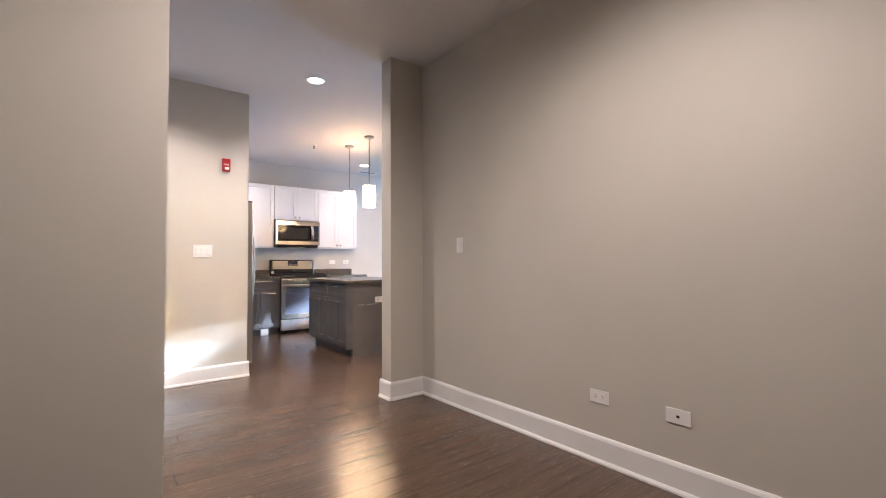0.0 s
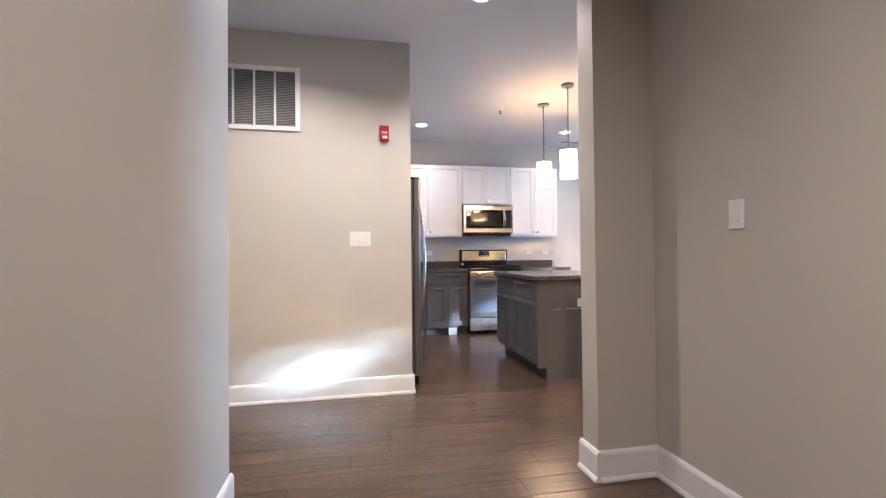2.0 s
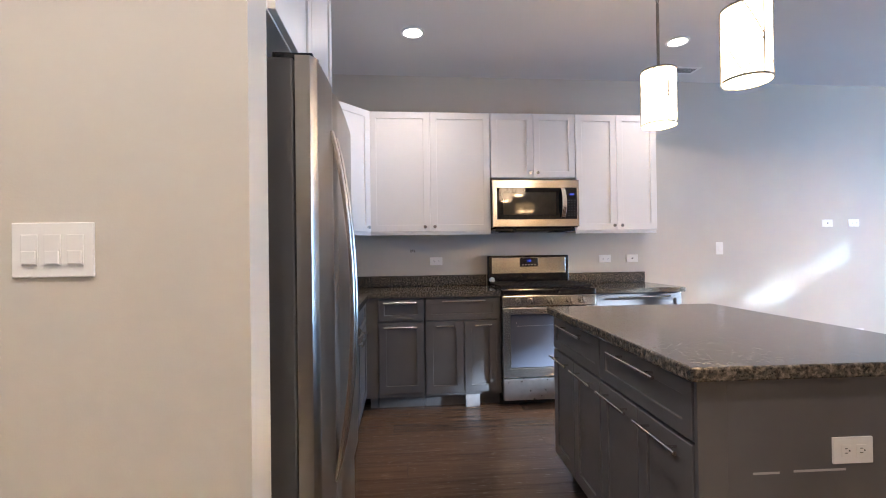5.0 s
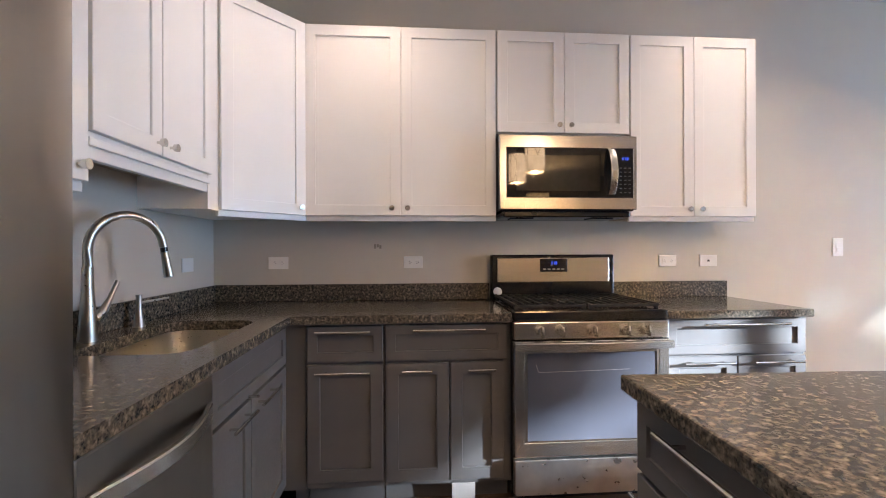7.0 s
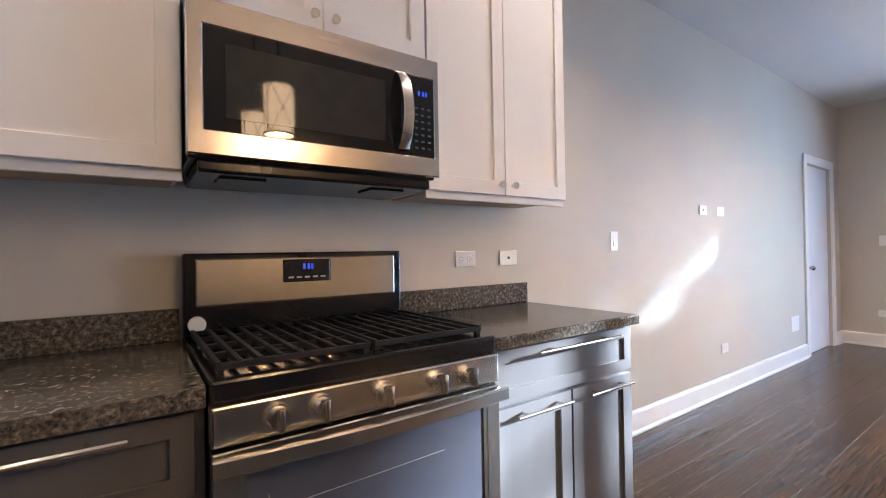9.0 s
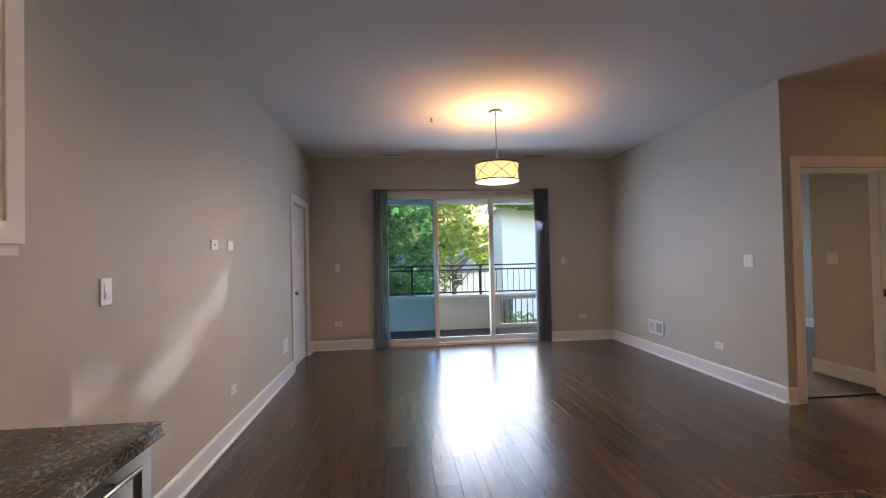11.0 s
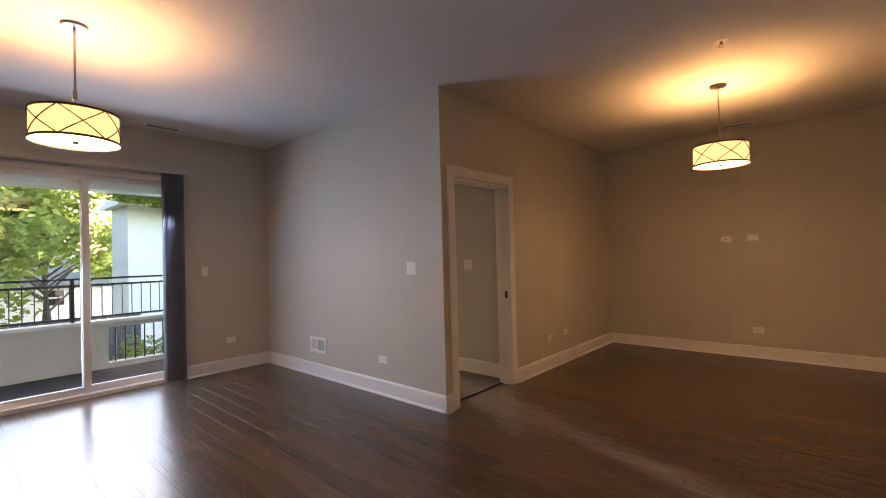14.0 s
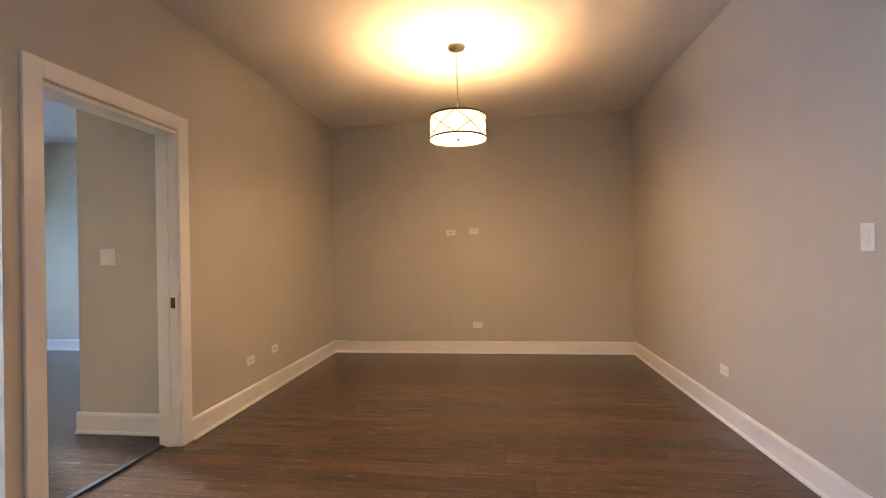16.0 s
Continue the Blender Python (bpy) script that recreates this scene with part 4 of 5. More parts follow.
def plate(m, w, h, kind, label, category):
    """A plate on a wall, centred, facing local -y."""
    p = thing("outlet" if kind == "duplex" else "wall_switch" if kind.startswith("rocker") else "wall_plate", label, category, m, "wall plates")
    bm = B()
    box(bm, -w / 2, w / 2, -0.006, 0, -h / 2, h / 2, 0.002)
    pl = part("cover", bm, M_PLATE, p)
    if kind.startswith("rocker"):
        n = int(kind[-1])
        for i in range(n):
            x = (i - (n - 1) / 2) * 0.046
            bm = B()
            box(bm, x - 0.0165, x + 0.0165, -0.0085, -0.006, -0.033, 0.033, 0.001)
            box(bm, x - 0.014, x + 0.014, -0.0115, -0.0084, -0.030, -0.002, 0.001)
            part("rocker", bm, M_PLATE, p)
    elif kind == "duplex":
        for s2 in (-1, 1):
            bm = B()
            cx = s2 * w * 0.19
            box(bm, cx - 0.014, cx + 0.014, -0.0075, -0.006, -0.016, 0.016, 0.001)
            rc = part("receptacle", bm, M_PLATE, p)
            bm = B()
            for dz in (-0.006, 0.006):
                box(bm, cx - 0.004, cx + 0.004, -0.0082, -0.0074, dz - 0.001, dz + 0.001)
            cyl(bm, (cx + 0.009, -0.0074, 0), (cx + 0.009, -0.0082, 0), 0.0023, 8)
            part("slots", bm, M_SLOT, rc)
    elif kind == "jack":
        bm = B()
        box(bm, -0.007, 0.007, -0.0075, -0.006, -0.006, 0.006)
        part("jack", bm, M_SLOT, p)
    return p


def at(x, y, z, face):
    return pose(x, y, z, 0, 0, FACE[face])


OUT = "white wall outlet set sideways in a white plate"
plate(at(0.858, STUB_Y, 1.243, "-y"), 0.165, 0.118, "rocker3", "white triple rocker switch on the greige partition", "switch")
plate(at(-0.31, STUB_Y, 0.363, "-y"), 0.115, 0.072, "duplex", OUT, "outlet")
plate(at(HX, 2.473, 1.258, "-x"), 0.072, 0.118, "rocker1", "white single rocker switch near the wall corner", "switch")
plate(at(HX, 1.272, 0.365, "-x"), 0.118, 0.072, "duplex", OUT + " above the baseboard", "outlet")
plate(at(HX, 0.845, 0.368, "-x"), 0.118, 0.072, "jack", "white cable jack plate above the baseboard", "wall plate")
for x, k in ((1.113, "duplex"), (1.911, "duplex"), (3.519, "duplex"), (3.79, "jack")):
    plate(at(x, KY, 1.142, "-y"), 0.115, 0.072, k, "white wall outlet above the granite backsplash" if k == "duplex" else "white cable jack plate above the backsplash", "outlet" if k == "duplex" else "wall plate")
plate(at(WX, 7.266, 1.142, "+x"), 0.115, 0.072, "blank", "white blank plate on the sink wall", "wall plate")
plate(at(4.68, KY, 1.225, "-y"), 0.072, 0.118, "rocker1", "white single rocker switch on the long kitchen wall", "switch")
plate(at(5.83, KY, 1.462, "-y"), 0.115, 0.072, "jack", "white cable jack plate high on the wall", "wall plate")
plate(at(6.12, KY, 1.462, "-y"), 0.115, 0.072, "duplex", "white outlet high on the wall for a television", "outlet")
plate(at(6.15, KY, 0.365, "-y"), 0.115, 0.072, "duplex", OUT, "outlet")
plate(at(7.72, KY, 0.39, "-y"), 0.22, 0.15, "blank", "white blank access plate low on the wall", "wall plate")
plate(at(LX, 7.19, 0.385, "-x"), 0.115, 0.072, "duplex", OUT + " beside the slider", "outlet")
plate(at(LX, 7.19, 1.22, "-x"), 0.072, 0.118, "rocker1", "white single switch beside the sliding door", "switch")
plate(at(LX, 3.45, 0.375, "-x"), 0.115, 0.072, "duplex", OUT + " beside the slider", "outlet")
plate(at(LX, 3.74, 1.245, "-x"), 0.072, 0.118, "rocker1", "white single switch beside the sliding door", "switch")
plate(at(6.535, SY, 1.247, "+y"), 0.118, 0.118, "rocker2", "white double rocker switch near the wall corner", "switch")
plate(at(6.965, SY, 0.348, "+y"), 0.115, 0.072, "duplex", OUT, "outlet")
plate(at(JX, 1.10, 0.36, "-x"), 0.115, 0.072, "duplex", OUT, "outlet")
plate(at(JX, 0.70, 0.372, "-x"), 0.115, 0.072, "jack", "white cable jack plate above the baseboard", "wall plate")
plate(at(4.64, DY, 1.47, "+y"), 0.115, 0.072, "jack", "white cable jack plate high on the dining wall", "wall plate")
plate(at(4.36, DY, 1.478, "+y"), 0.115, 0.072, "blank", "white blank plate high on the dining wall", "wall plate")
plate(at(4.335, DY, 0.345, "+y"), 0.115, 0.072, "duplex", OUT, "outlet")
plate(at(DX, 1.245, 0.362, "+x"), 0.115, 0.072, "duplex", OUT, "outlet")
plate(at(DX, 2.49, 1.255, "+x"), 0.072, 0.118, "rocker1", "white single rocker switch on the dining wall", "switch")
plate(at(6.81, 1.76, 1.245, "+y"), 0.118, 0.118, "rocker2", "white double rocker switch in the bedroom passage", "switch")
plate(ISLAND @ pose(2.822, 4.655, 0.672), 0.115, 0.072, "duplex", "white outlet on the island's grey end panel", "outlet")

bm = B()
cyl(bm, (4.62, DY + 0.006, 0.15), (4.62, DY + 0.006, 1.434), 0.005, 8)
cyl(bm, (4.62, DY + 0.02, 0.152), (5.95, DY + 0.02, 0.152), 0.004, 8)
tagged(link("cable", bm, M_WALL, True), "thin painted cable run down the dining wall", "cable")
bm = B()
for k in range(3):
    box(bm, 1.675 + k * 0.016, 1.688 + k * 0.016, KY - 0.0012, KY + 0.001, 1.225 + 0.008 * (k % 2), 1.252 - 0.006 * (k == 2))
tagged(link("wall_scuff", bm, M_SMUDGE), "small dark scuff mark on the kitchen wall", "scuff mark")

# fire alarm
fa = thing("fire_alarm", "red fire alarm strobe on the greige partition", "fire alarm", pose(1.055, STUB_Y, 2.09))
bm = B()
box(bm, -0.037, 0.037, -0.022, 0, -0.064, 0.064, 0.006)
part("housing", bm, M_RED, fa)
bm = B()
box(bm, -0.016, 0.022, -0.036, -0.022, -0.046, -0.022, 0.004)
part("strobe", bm, M_PLATE, fa, "clear white strobe lens")
bm = B()
cyl(bm, (0, -0.0225, 0.043), (0, -0.028, 0.043), 0.014, 16)
part("sounder", bm, M_RED, fa)
tc = bpy.data.curves.new("fire", "FONT")
tc.body, tc.size, tc.align_x = "FIRE", 0.027, "CENTER"
to = new("fire_text", tc)
dg = bpy.context.evaluated_depsgraph_get()
tm = bpy.data.meshes.new_from_object(to.evaluated_get(dg))
bpy.data.objects.remove(to)
tm.materials.append(M_PLATE)
tm.transform(pose(0, -0.0226, -0.004, 90))
lt = new("lettering", tm)
lt.parent = fa

# thermostat
th = thing("thermostat", "white rectangular wall thermostat with grey screen", "thermostat", pose(-0.245, STUB_Y, 1.51))
bm = B()
box(bm, -0.073, 0.073, -0.028, 0, -0.045, 0.045, 0.012)
part("body", bm, M_PLATE, th, "", True)
bm = B()
box(bm, -0.045, 0.022, -0.0292, -0.027, -0.018, 0.028)
part("screen", bm, M_LCD, th, "grey green screen")
for x, z in ((0.045, 0.012), (0.045, -0.012), (-0.03, -0.033), (0.0, -0.033), (0.03, -0.033)):
    bm = B()
    box(bm, x - 0.009, x + 0.009, -0.031, -0.027, z - 0.005, z + 0.005, 0.002)
    part("button", bm, M_GRILLE, th)

# return air grille
g = thing("return_grille", "large white return air grille high on the partition", "air vent", pose(0.073, STUB_Y, 2.325))
bm = B()
gw, gh = 0.335, 0.247
for x0, x1, z0, z1 in ((-gw, -gw + 0.036, -gh, gh), (gw - 0.036, gw, -gh, gh), (-gw + 0.036, gw - 0.036, gh - 0.036, gh), (-gw + 0.036, gw - 0.036, -gh, -gh + 0.036)):
    box(bm, x0, x1, -0.014, 0, z0, z1, 0.003)
part("frame", bm, M_TRIM, g)
for i in (-1, 0, 1):
    bm = B()
    box(bm, i * 0.15 - 0.008, i * 0.15 + 0.008, -0.012, -0.001, -gh + 0.036, gh - 0.036)
    part("mullion", bm, M_TRIM, g)
bm = B()
box(bm, -gw + 0.03, gw - 0.03, -0.0015, 0, -gh + 0.03, gh - 0.03)
part("backing", bm, material("grille_shadow_grey", (0.17, 0.17, 0.17), 0.6), g)
for k in range(34):
    z = -gh + 0.042 + k * (2 * gh - 0.084) / 33
    bm = B()
    box(bm, -gw + 0.037, gw - 0.037, -0.0045, 0.0045, -0.0006, 0.0006)
    bmesh.ops.transform(bm, matrix=pose(0, -0.006, z, 40), verts=bm.verts)
    part("slat", bm, M_GRILLE, g)

# low wall register
v = thing("wall_register", "white low wall register with half its cover open", "air vent", pose(8.10, SY, 0.362, 0, 0, 180))
bm = B()
for x0, x1, z0, z1 in ((-0.165, -0.135, -0.088, 0.088), (0.135, 0.165, -0.088, 0.088), (-0.135, 0.135, 0.06, 0.088), (-0.135, 0.135, -0.088, -0.06), (-0.02, 0.0, -0.06, 0.06)):
    box(bm, x0, x1, -0.012, 0, z0, z1, 0.002)
part("frame", bm, M_TRIM, v)
bm = B()
box(bm, -0.14, 0.14, -0.002, 0, -0.065, 0.065)
part("backing", bm, M_GRILLE, v)
for k in range(7):
    bm = B()
    box(bm, -0.134, -0.021, -0.008, -0.006, -0.055 + k * 0.017, -0.045 + k * 0.017)
    part("slat", bm, M_TRIM, v)


def ceiling_vent(x, y, rz):
    v = thing("ceiling_vent", "slim white ceiling air vent with dark slots", "air vent", pose(x, y, CEIL, 0, 0, rz), "ceiling vents")
    bm = B()
    for a0, a1, b0, b1 in ((-0.18, 0.18, -0.075, -0.05), (-0.18, 0.18, 0.05, 0.075), (-0.18, -0.155, -0.05, 0.05), (0.155, 0.18, -0.05, 0.05)):
        box(bm, a0, a1, b0, b1, -0.007, 0, 0.002)
    part("frame", bm, M_TRIM, v)
    bm = B()
    box(bm, -0.16, 0.16, -0.055, 0.055, -0.002, -0.0005)
    part("backing", bm, M_SLOT, v)
    for k in range(6):
        bm = B()
        box(bm, -0.156, 0.156, -0.044 + k * 0.0175 - 0.004, -0.044 + k * 0.0175 + 0.004, -0.006, -0.0045)
        part("slat", bm, M_GRILLE, v)


ceiling_vent(4.10, 7.30, 0), ceiling_vent(9.05, 6.36, 90), ceiling_vent(9.07, 4.22, 90), ceiling_vent(4.46, -0.56, 0)
for x, y in ((2.54, 6.02), (7.31, 5.92), (4.17, 2.11)):
    s = thing("sprinkler", "small brass and white ceiling fire sprinkler", "sprinkler", pose(x, y, CEIL), "sprinklers")
    bm = B()
    cyl(bm, (0, 0, -0.006), (0, 0, 0), 0.036, 24, 0.04)
    part("escutcheon", bm, M_TRIM, s, "", True)
    bm = B()
    cyl(bm, (0, 0, -0.03), (0, 0, -0.005), 0.009, 12)
    cyl(bm, (-0.011, 0, -0.045), (-0.009, 0, -0.02), 0.002, 6), cyl(bm, (0.011, 0, -0.045), (0.009, 0, -0.02), 0.002, 6)
    cyl(bm, (0, 0, -0.047), (0, 0, -0.044), 0.019, 14)
    part("head", bm, M_BRONZE, s, "", True)

# ---- balcony and outdoors ----
bm = B()
box(bm, LX + 0.16, 11.2, SY - 0.1, 9.0, -0.26, -0.10)
bal = setting("balcony_deck", bm, M_DECK, "grey balcony deck boards", "balcony floor")
for k in range(12):
    bm = B()
    x = LX + 0.17 + k * 0.143
    box(bm, x, x + 0.136, SY + 0.0, 9.0, -0.099, -0.06, 0.002)
    part("board", bm, M_DECK, bal)
pr = thing("balcony_parapet", "cream balcony parapet with a white cap and barred opening", "parapet", pose(11.0, 0, -0.10), kind="structure")
bm = B()
box(bm, 0, 0.15, 4.35, 9.0, 0, 0.66), box(bm, 0, 0.15, SY, 4.35, 0, 0.12), box(bm, 0, 0.15, SY, 3.05, 0.12, 0.66), box(bm, 0, 0.15, 3.05, 4.35, 0.60, 0.66)
box(bm, -0.012, 0, 4.35, 9.0, 0.50, 0.60), box(bm, -0.012, 0, 4.35, 9.0, 0.0, 0.10)
part("panel", bm, M_STUCCO, pr)
bm = B()
box(bm, -0.03, 0.18, SY, 9.0, 0.66, 0.705, 0.006)
part("cap", bm, M_TRIM, pr)
for k in range(11):
    bm = B()
    y = 3.11 + k * 0.115
    cyl(bm, (0.07, y, 0.12), (0.07, y, 0.60), 0.009, 8)
    part("bar", bm, M_RAIL, pr)
rl = thing("balcony_railing", "black metal railing on the balcony parapet", "railing", pose(11.05, 0, 0.605))
for z in (0.05, 0.48, 0.565):
    bm = B()
    box(bm, -0.018, 0.018, SY, 9.0, z - 0.012, z + 0.014, 0.002)
    part("rail", bm, M_RAIL, rl)
for k in range(5):
    bm = B()
    y = 3.4 + k * 1.32
    box(bm, -0.02, 0.02, y - 0.02, y + 0.02, 0, 0.58, 0.002)
    part("post", bm, M_RAIL, rl)
for k in range(52):
    bm = B()
    y = 3.05 + k * 0.113
    cyl(bm, (0, y, 0.05), (0, y, 0.48), 0.006, 6)
    part("baluster", bm, M_RAIL, rl)
bm = B()
box(bm, LX + 0.14, 11.3, SY - 0.1, 9.1, 2.62, 2.80), box(bm, 10.95, 11.25, SY - 0.1, 9.1, 2.36, 2.62)
setting("balcony_soffit", bm, M_TRIM, "white balcony soffit and edge beam", "soffit")
bm = B()
box(bm, LX + 0.14, 11.2, 9.0, 9.14, -0.26, 2.7)
setting("balcony_side_wall", bm, M_STUCCO, "cream balcony side wall", "wall")

G = -3.6
bm = B()
bmesh.ops.create_grid(bm, x_segments=2, y_segments=2, size=900, matrix=Matrix.Translation((0, 0, G)))
setting("ground", bm, M_GRASS, "green lawn reaching the horizon", "ground")


def house(name, x0, x1, y0, y1, eave, ridge, wins, label, wallmat, roofmat, rooflabel):
    h = thing(name, label, "house", pose(x0, y0, G))
    bm = B()
    box(bm, 0, x1 - x0, 0, y1 - y0, 0, eave - G)
    part("wall", bm, wallmat, h)
    bm = B()
    o, e2, r2 = 0.35, eave - G, ridge - G
    lx, ly = x1 - x0, y1 - y0
    vs = [bm.verts.new(p) for p in ((-o, -o, e2), (lx + o, -o, e2), (lx + o, ly + o, e2), (-o, ly + o, e2), (lx / 2, -o, r2), (lx / 2, ly + o, r2), (-o, -o, e2 - 0.18), (lx + o, -o, e2 - 0.18), (lx + o, ly + o, e2 - 0.18), (-o, ly + o, e2 - 0.18))]
    for f in ((0, 4, 5, 3), (1, 2, 5, 4), (0, 1, 4), (3, 5, 2), (0, 3, 9, 6), (1, 7, 8, 2), (0, 6, 7, 1), (3, 2, 8, 9), (6, 9, 8, 7)):
        bm.faces.new([vs[i] for i in f])
    rf = part("roof", bm, roofmat, h, rooflabel)
    for y, z, w, hh in wins:
        bm = B()
        box(bm, -0.06, -0.005, y - w / 2, y + w / 2, z - G, z - G + hh)
        wd = part("window", bm, M_TRIM, h)
        for q in (0, 1):
            bm = B()
            box(bm, -0.075, -0.061, y - w / 2 + 0.07, y + w / 2 - 0.07, z - G + 0.06 + q * hh / 2, z - G + hh / 2 - 0.02 + q * hh / 2)
            part("pane", bm, M_DARKGLASS, wd)
    return h, rf


house("house", 34, 44, -2.5, 13.5, 0.35, 2.1, [(y, -0.75, 0.9, 0.85) for y in (1.6, 4.6, 8.2, 11.5)], "white house with a grey green shingle roof behind trees", M_SIDING, M_ROOF, "grey green shingle roof")
h2, rf = house("white_building", 24, 26.5, -2.8, 1.15, 3.8, 4.1, [(0.8, -1.2, 1.0, 1.3)], "large white sided neighbouring house with a brick chimney", M_SIDING, M_SIDING, "pale low roof")
bm = B()
box(bm, 0.9, 1.6, 0.4, 1.1, 7.3, 8.0)
part("chimney", bm, M_BRICK, rf, "red brick chimney")
fe = thing("yard_fence", "dark weathered board fence across the yard", "fence", pose(19.0, 2.0, G))
for k in range(60):
    bm = B()
    box(bm, 0, 0.025, k * 0.2, k * 0.2 + 0.19, 0, 3.5 + 0.03 * math.sin(k * 1.7))
    part("board", bm, M_FENCE, fe)


def leaves(bm, centers, n, r, size, rng):
    for c in centers:
        for _ in range(n):
            v = Vector((rng.gauss(0, 1), rng.gauss(0, 1), rng.gauss(0, 0.8)))
            p = Vector(c) + v.normalized() * r * rng.random() ** 0.45
            q = Euler((rng.uniform(-0.9, 0.9), rng.uniform(-0.9, 0.9), rng.uniform(0, 6.28))).to_matrix()
            s = size * rng.uniform(0.6, 1.25)
            vs = [bm.verts.new(p + q @ Vector((a * s, b * s, cc * s))) for a, b, cc in ((0, -0.6, 0), (0.5, -0.1, 0.08), (0.2, 0.5, 0), (0, 0.75, -0.1), (-0.2, 0.5, 0), (-0.5, -0.1, 0.08))]
            bm.faces.new(vs)


def tree(x, y, top, spread, clumps, per, seed, label, low=1.0, size=0.15):
    rng = random.Random(seed)
    tr = thing("tree", label, "tree", pose(x, y, G), "trees")
    bm = B()
    hh = top - G
    tube(bm, [(0, 0, 0), (0.06, 0.03, hh * 0.2), (0.0, 0.1, hh * 0.45), (0.1, 0.0, hh * 0.7), (0.05, 0.05, hh * 0.9)], [0.26, 0.2, 0.16, 0.09, 0.03], 12)
    cs = []
    for k in range(clumps):
        a = rng.uniform(0, 6.28)
        r = spread * rng.uniform(0.15, 1.0) ** 0.7
        c = Vector((r * math.cos(a), r * math.sin(a), low - G + (hh - low + G) * rng.random() * (1 - 0.4 * r / spread)))
        cs.append(c)
        if k % 2 == 0:
            s = Vector((0.03, 0.05, max(hh * 0.25, c.z - 0.5 * r - 0.4)))
            tube(bm, [s, s.lerp(c, 0.5) + Vector((0, 0, 0.15)), c], [0.055, 0.035, 0.012], 6)
    part("trunk", bm, M_BARK, tr, "", True)
    bm = B()
    leaves(bm, cs, per, 0.75, size, rng)
    part("crown", bm, M_LEAF, tr, "crown of sunlit maple leaves")
    return tr


tree(16.5, 7.6, 7.0, 3.4, 62, 170, 3, "leafy green maple close to the balcony", 0.2)
tree(20.5, 7.0, 6.2, 2.8, 36, 120, 5, "leafy green tree in the yard", 1.6)
tree(29.5, 6.5, 8.0, 4.0, 46, 150, 8, "tall green tree in front of a white house", 1.6, 0.22)
tree(30.0, 2.8, 7.5, 3.2, 64, 150, 14, "leafy green tree before the house roof", 0.9, 0.2)
tree(31.5, 13.0, 8.5, 4.5, 46, 150, 9, "tall green tree in front of a white house", 0.0, 0.22)
tree(25.0, 11.5, 8.5, 4.0, 46, 150, 12, "broad green tree beyond the fence", -2.0, 0.2)
tree(50.0, 4.0, 11.0, 6.0, 50, 150, 15, "distant green tree behind the house roof", 0.5, 0.34)
tree(52.0, 14.0, 12.0, 7.0, 50, 150, 16, "distant green tree behind the house roof", 0.0, 0.34)


def gap(x, y, z, r):
    """Where a sunbeam to the place x, y, z goes through the crowns, at SHADE_X, and how wide."""
    d = (SHADE_X - x) / SUN_TO.x
    return y + SUN_TO.y * d, z + SUN_TO.z * d, r


def sun_mask_tree(y, top, low, y0, y1, leaves_n, seed, gaps):
    """A broad dense tree, added mostly out of view to mask the sun, with holes in its crown through which beams reach
    the rooms.
    """
    rng = random.Random(seed)
    tr = thing("tree", "broad dense added tree masking the low sun, gaps for beams", "tree", pose(SHADE_X, y, G), "trees")
    bm = B()
    tube(bm, [(0, 0, 0), (0.05, 0.04, 2.5), (0.0, 0.0, low - G), (0.05, 0.05, top - G - 0.6)], [0.3, 0.22, 0.16, 0.04], 12)
    for k in range(14):
        q = Vector((rng.uniform(-0.7, 0.7), rng.uniform(y0 - y, y1 - y) * 0.8, rng.uniform(low, top - 0.5) - G))
        s = Vector((0.02, 0.02, max(2.0, q.z - 0.5 * abs(q.y))))
        tube(bm, [s, s.lerp(q, 0.5) + Vector((0, 0, 0.1)), q], [0.05, 0.03, 0.01], 6)
    part("trunk", bm, M_BARK, tr, "", True)
    bm = B()
    mid, half, zc, zh = (y0 + y1) / 2, (y1 - y0) / 2, (low + top) / 2, (top - low) / 2
    for _ in range(leaves_n):
        while True:
            p = Vector((rng.uniform(-1, 1), rng.uniform(-1, 1), rng.uniform(-1, 1)))
            if abs(p.y) ** 3 + abs(p.z) ** 3 < 1 + 0.15 * math.sin(7 * p.y + 5 * p.z):
                break
        w = Vector((SHADE_X + p.x * 0.8, mid + p.y * half, zc + p.z * zh))
        d = p.x * 0.8 / SUN_TO.x
        wy, wz = w.y - SUN_TO.y * d, w.z - SUN_TO.z * d
        if any(math.hypot(wy - gy, wz - gz) < gr + 0.05 for gy, gz, gr in gaps):
            continue
        leaves(bm, [w - Vector((SHADE_X, y, G))], 1, 0.02, 0.13, rng)
    part("crown", bm, M_LEAF, tr, "crown of backlit leaves")


SHADE_X = 22.5
# Each gap is aimed to land a sun patch on wall, cabinet or floor.
sun_mask_tree(-1.4, 6.6, 3.45, -2.8, 2.5, 17000, 21, [gap(6.05, KY, 1.19, 0.024), gap(5.72, KY, 1.05, 0.006), gap(5.4, KY, 0.92, 0.014), gap(5.15, KY, 0.76, 0.02), gap(4.45, KY, 0.80, 0.018), gap(3.5, 6.97, 0.64, 0.26), gap(3.6, 6.97, 0.34, 0.2), gap(2.75, 6.93, 0.3, 0.11), gap(2.2, 6.97, 0.1, 0.01), gap(2.3, 6.7, 0, 0.02)])
STUB_BEAMS = [gap(x, STUB_Y, z, 0.004) for x, z in ((0.3, 0.30), (0.55, 0.38), (0.85, 0.43), (1.1, 0.40), (0.8, 0.25), (0.5, 0.22))]
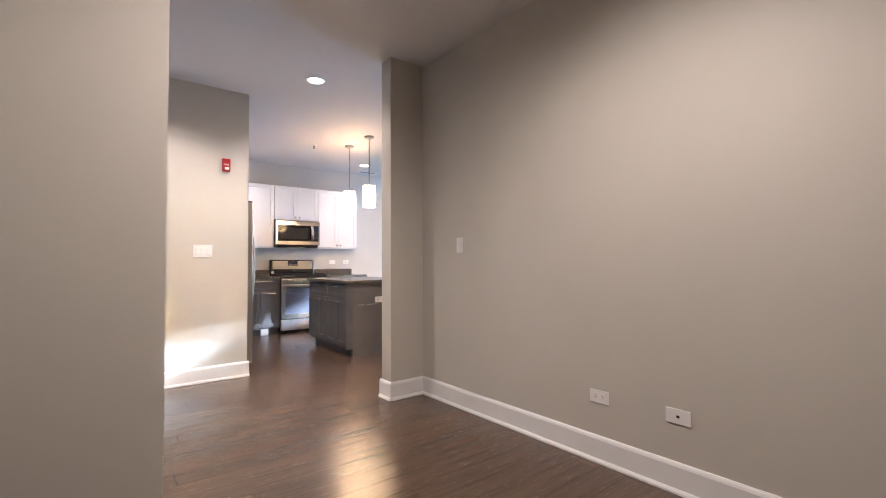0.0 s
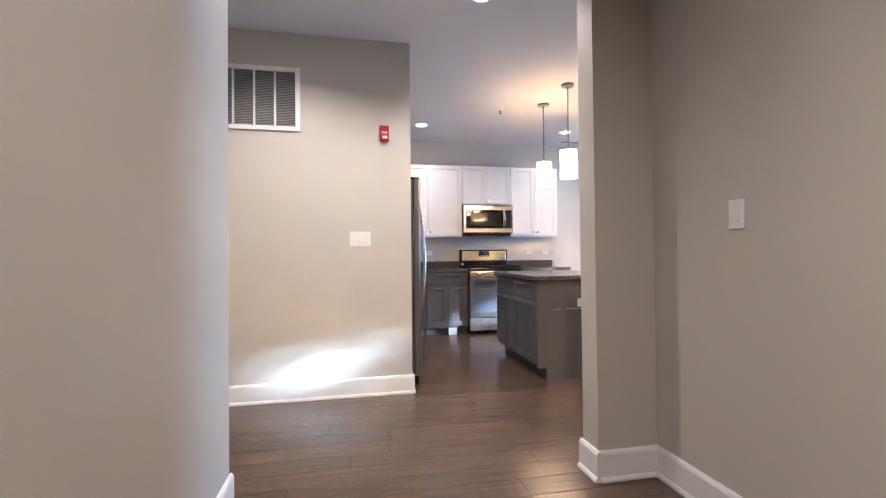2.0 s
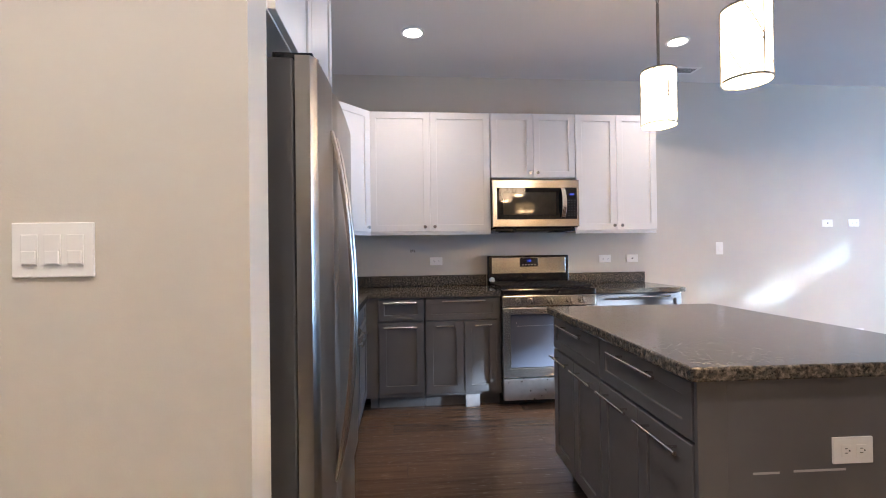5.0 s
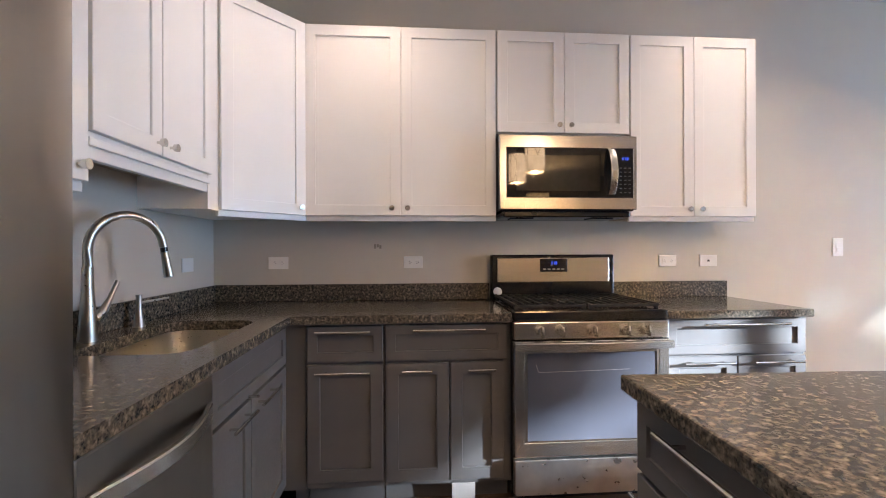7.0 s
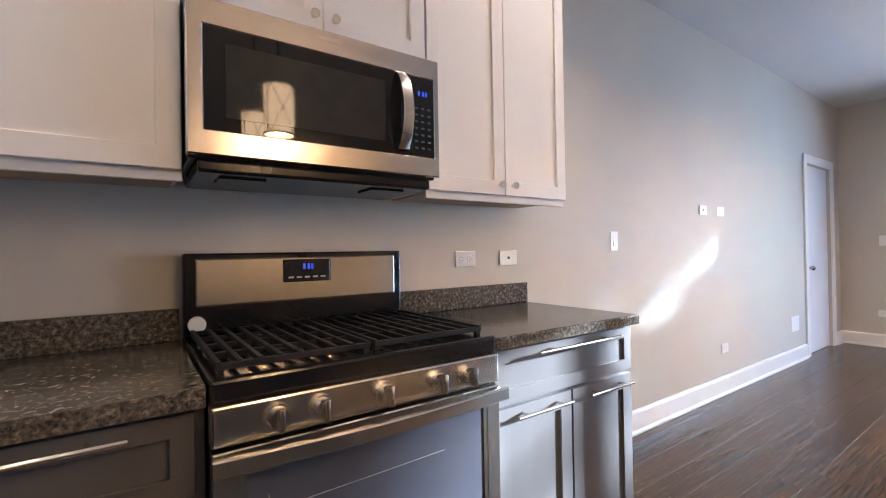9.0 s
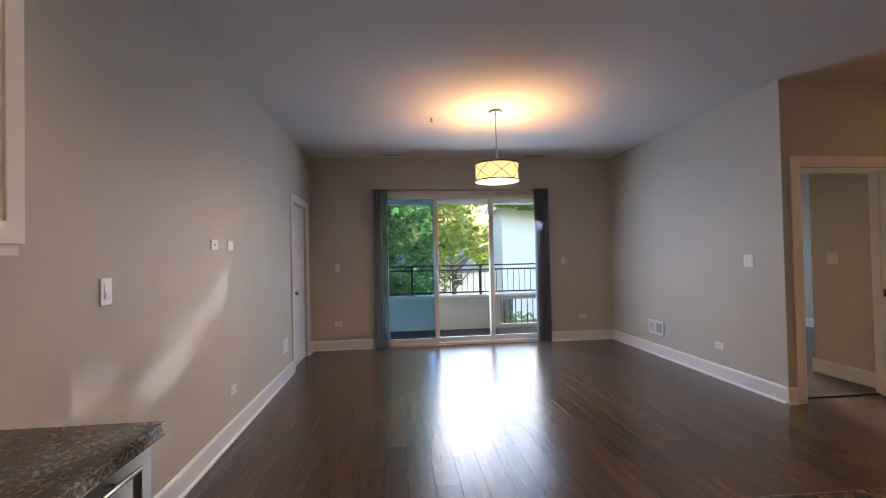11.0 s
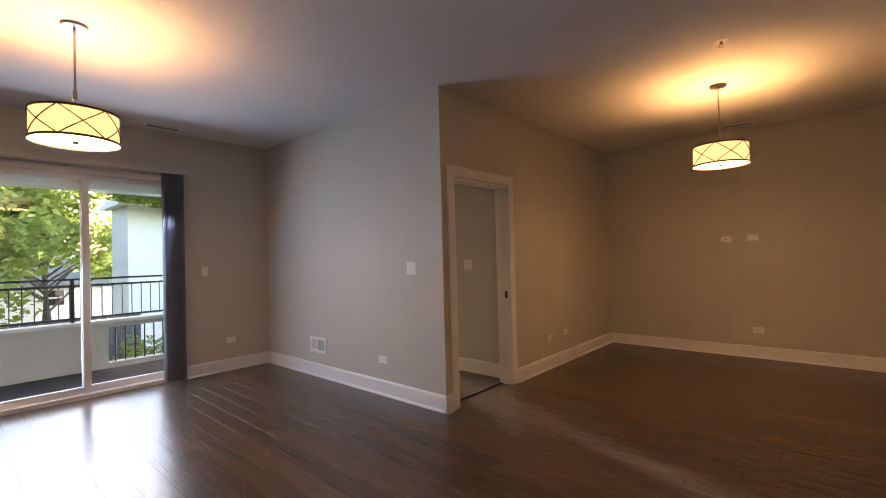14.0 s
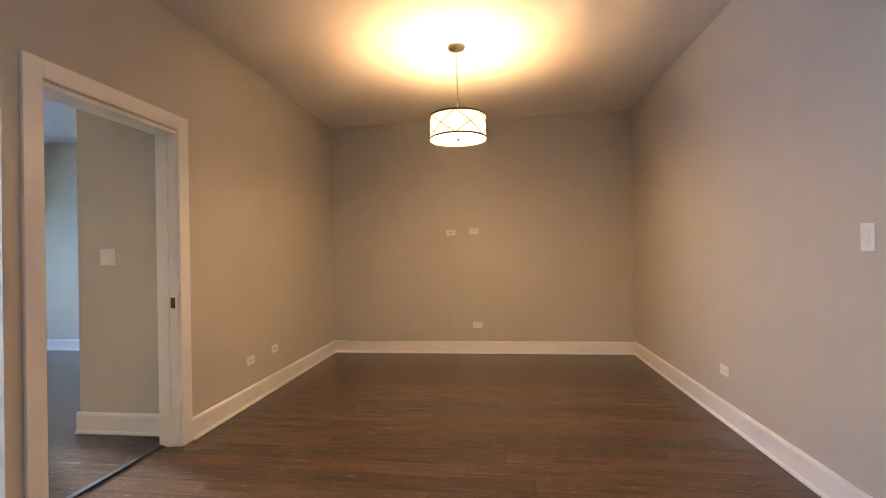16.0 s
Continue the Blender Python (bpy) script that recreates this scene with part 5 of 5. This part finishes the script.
FLOOR_BEAMS = [gap(x, y, 0, 0.04) for x, y in ((6.5, 2.2), (6.2, 2.4), (6.05, 2.25), (5.9, 2.62), (5.55, 2.5), (5.2, 2.66), (4.9, 2.75), (4.6, 2.86), (4.3, 2.92), (4.0, 3.0))]
sun_mask_tree(-5.2, 6.0, 2.6, -6.8, -2.2, 14000, 22, STUB_BEAMS + FLOOR_BEAMS)
for i, (x, y) in enumerate(((17.6, 3.6), (17.9, 5.2), (17.4, 6.6), (18.0, 2.3), (18.2, 1.2), (18.0, 0.2))):
    sh = thing("shrub", "low green shrub before the dark fence", "shrub", pose(x, y, G), "shrubs")
    rng = random.Random(30 + i)
    bm = B()
    cs = [(rng.uniform(-0.7, 0.7), rng.uniform(-0.8, 0.8), rng.uniform(0.3, 2.7)) for _ in range(16)]
    leaves(bm, cs, 70, 0.45, 0.11, rng)
    part("foliage", bm, M_LEAF, sh)
    bm = B()
    for c in cs[:6]:
        tube(bm, [(0, 0, 0), (c[0] * 0.4, c[1] * 0.4, c[2] * 0.6), c], [0.03, 0.02, 0.008], 5)
    part("stems", bm, M_BARK, sh)

# ---- floor planks ----
PW, X0, X1, Y0, Y1 = 0.152, -1.6, 10.66, -2.4, KY
rng = random.Random(4)
meshes = {}


def plank_mesh(length):
    """A board of unit place with a tiny eased edge; alike lengths share one mesh."""
    if length not in meshes:
        e, t2 = 0.0014, 0.011
        vs = [(e, e, 0), (length - e, e, 0), (length - e, PW - e, 0), (e, PW - e, 0), (0.0004, 0.0004, -0.0016), (length - 0.0004, 0.0004, -0.0016), (length - 0.0004, PW - 0.0004, -0.0016), (0.0004, PW - 0.0004, -0.0016)]
        vs += [(x, y, -t2) for x, y, _ in vs[4:]]
        fs = [(0, 1, 2, 3)] + [(4 + k, 4 + (k + 1) % 4, (k + 1) % 4, k) for k in range(4)] + [(8 + k, 8 + (k + 1) % 4, 4 + (k + 1) % 4, 4 + k) for k in range(4)]
        me = bpy.data.meshes.new("plank")
        me.from_pydata(vs, [], fs)
        me.materials.append(M_FLOOR)
        meshes[length] = me
    return meshes[length]


verts, faces, made = [], [], 0
y = Y0
while y < Y1:
    x = X0 - rng.uniform(0, 1.8)
    while x < X1:
        length = rng.choice((0.9, 1.2, 1.5, 1.8, 2.1))
        end = LX + 0.05 if y > SY - 0.2 else X1
        if x >= end - 0.03:
            break
        if x < X0:
            length, x = round(max(length - (X0 - x), 0.2), 2), X0
        length = round(min(length, end - x), 3)
        if (y < DY - 0.3 and x > HX) or (y > 4.75 and x + length < WX):
            x += length
            continue
        near = 0.2 < y < 6.9 and 0.0 < x < 6.2
        me = plank_mesh(length)
        if near and made < 300:
            o = new("plank", me)
            o.location = (x, y, 0)
            o.parent = floor
            made += 1
        else:
            k = len(verts)
            verts += [(v2.co.x + x, v2.co.y + y, v2.co.z) for v2 in me.vertices]
            faces += [tuple(i + k for i in p.vertices) for p in me.polygons]
        x += length
    y += PW
me = bpy.data.meshes.new("planks")
me.from_pydata(verts, [], faces)
me.materials.append(M_FLOOR)
rest = new("planks", me)
rest.parent = floor
rest["kind"] = "stuff"
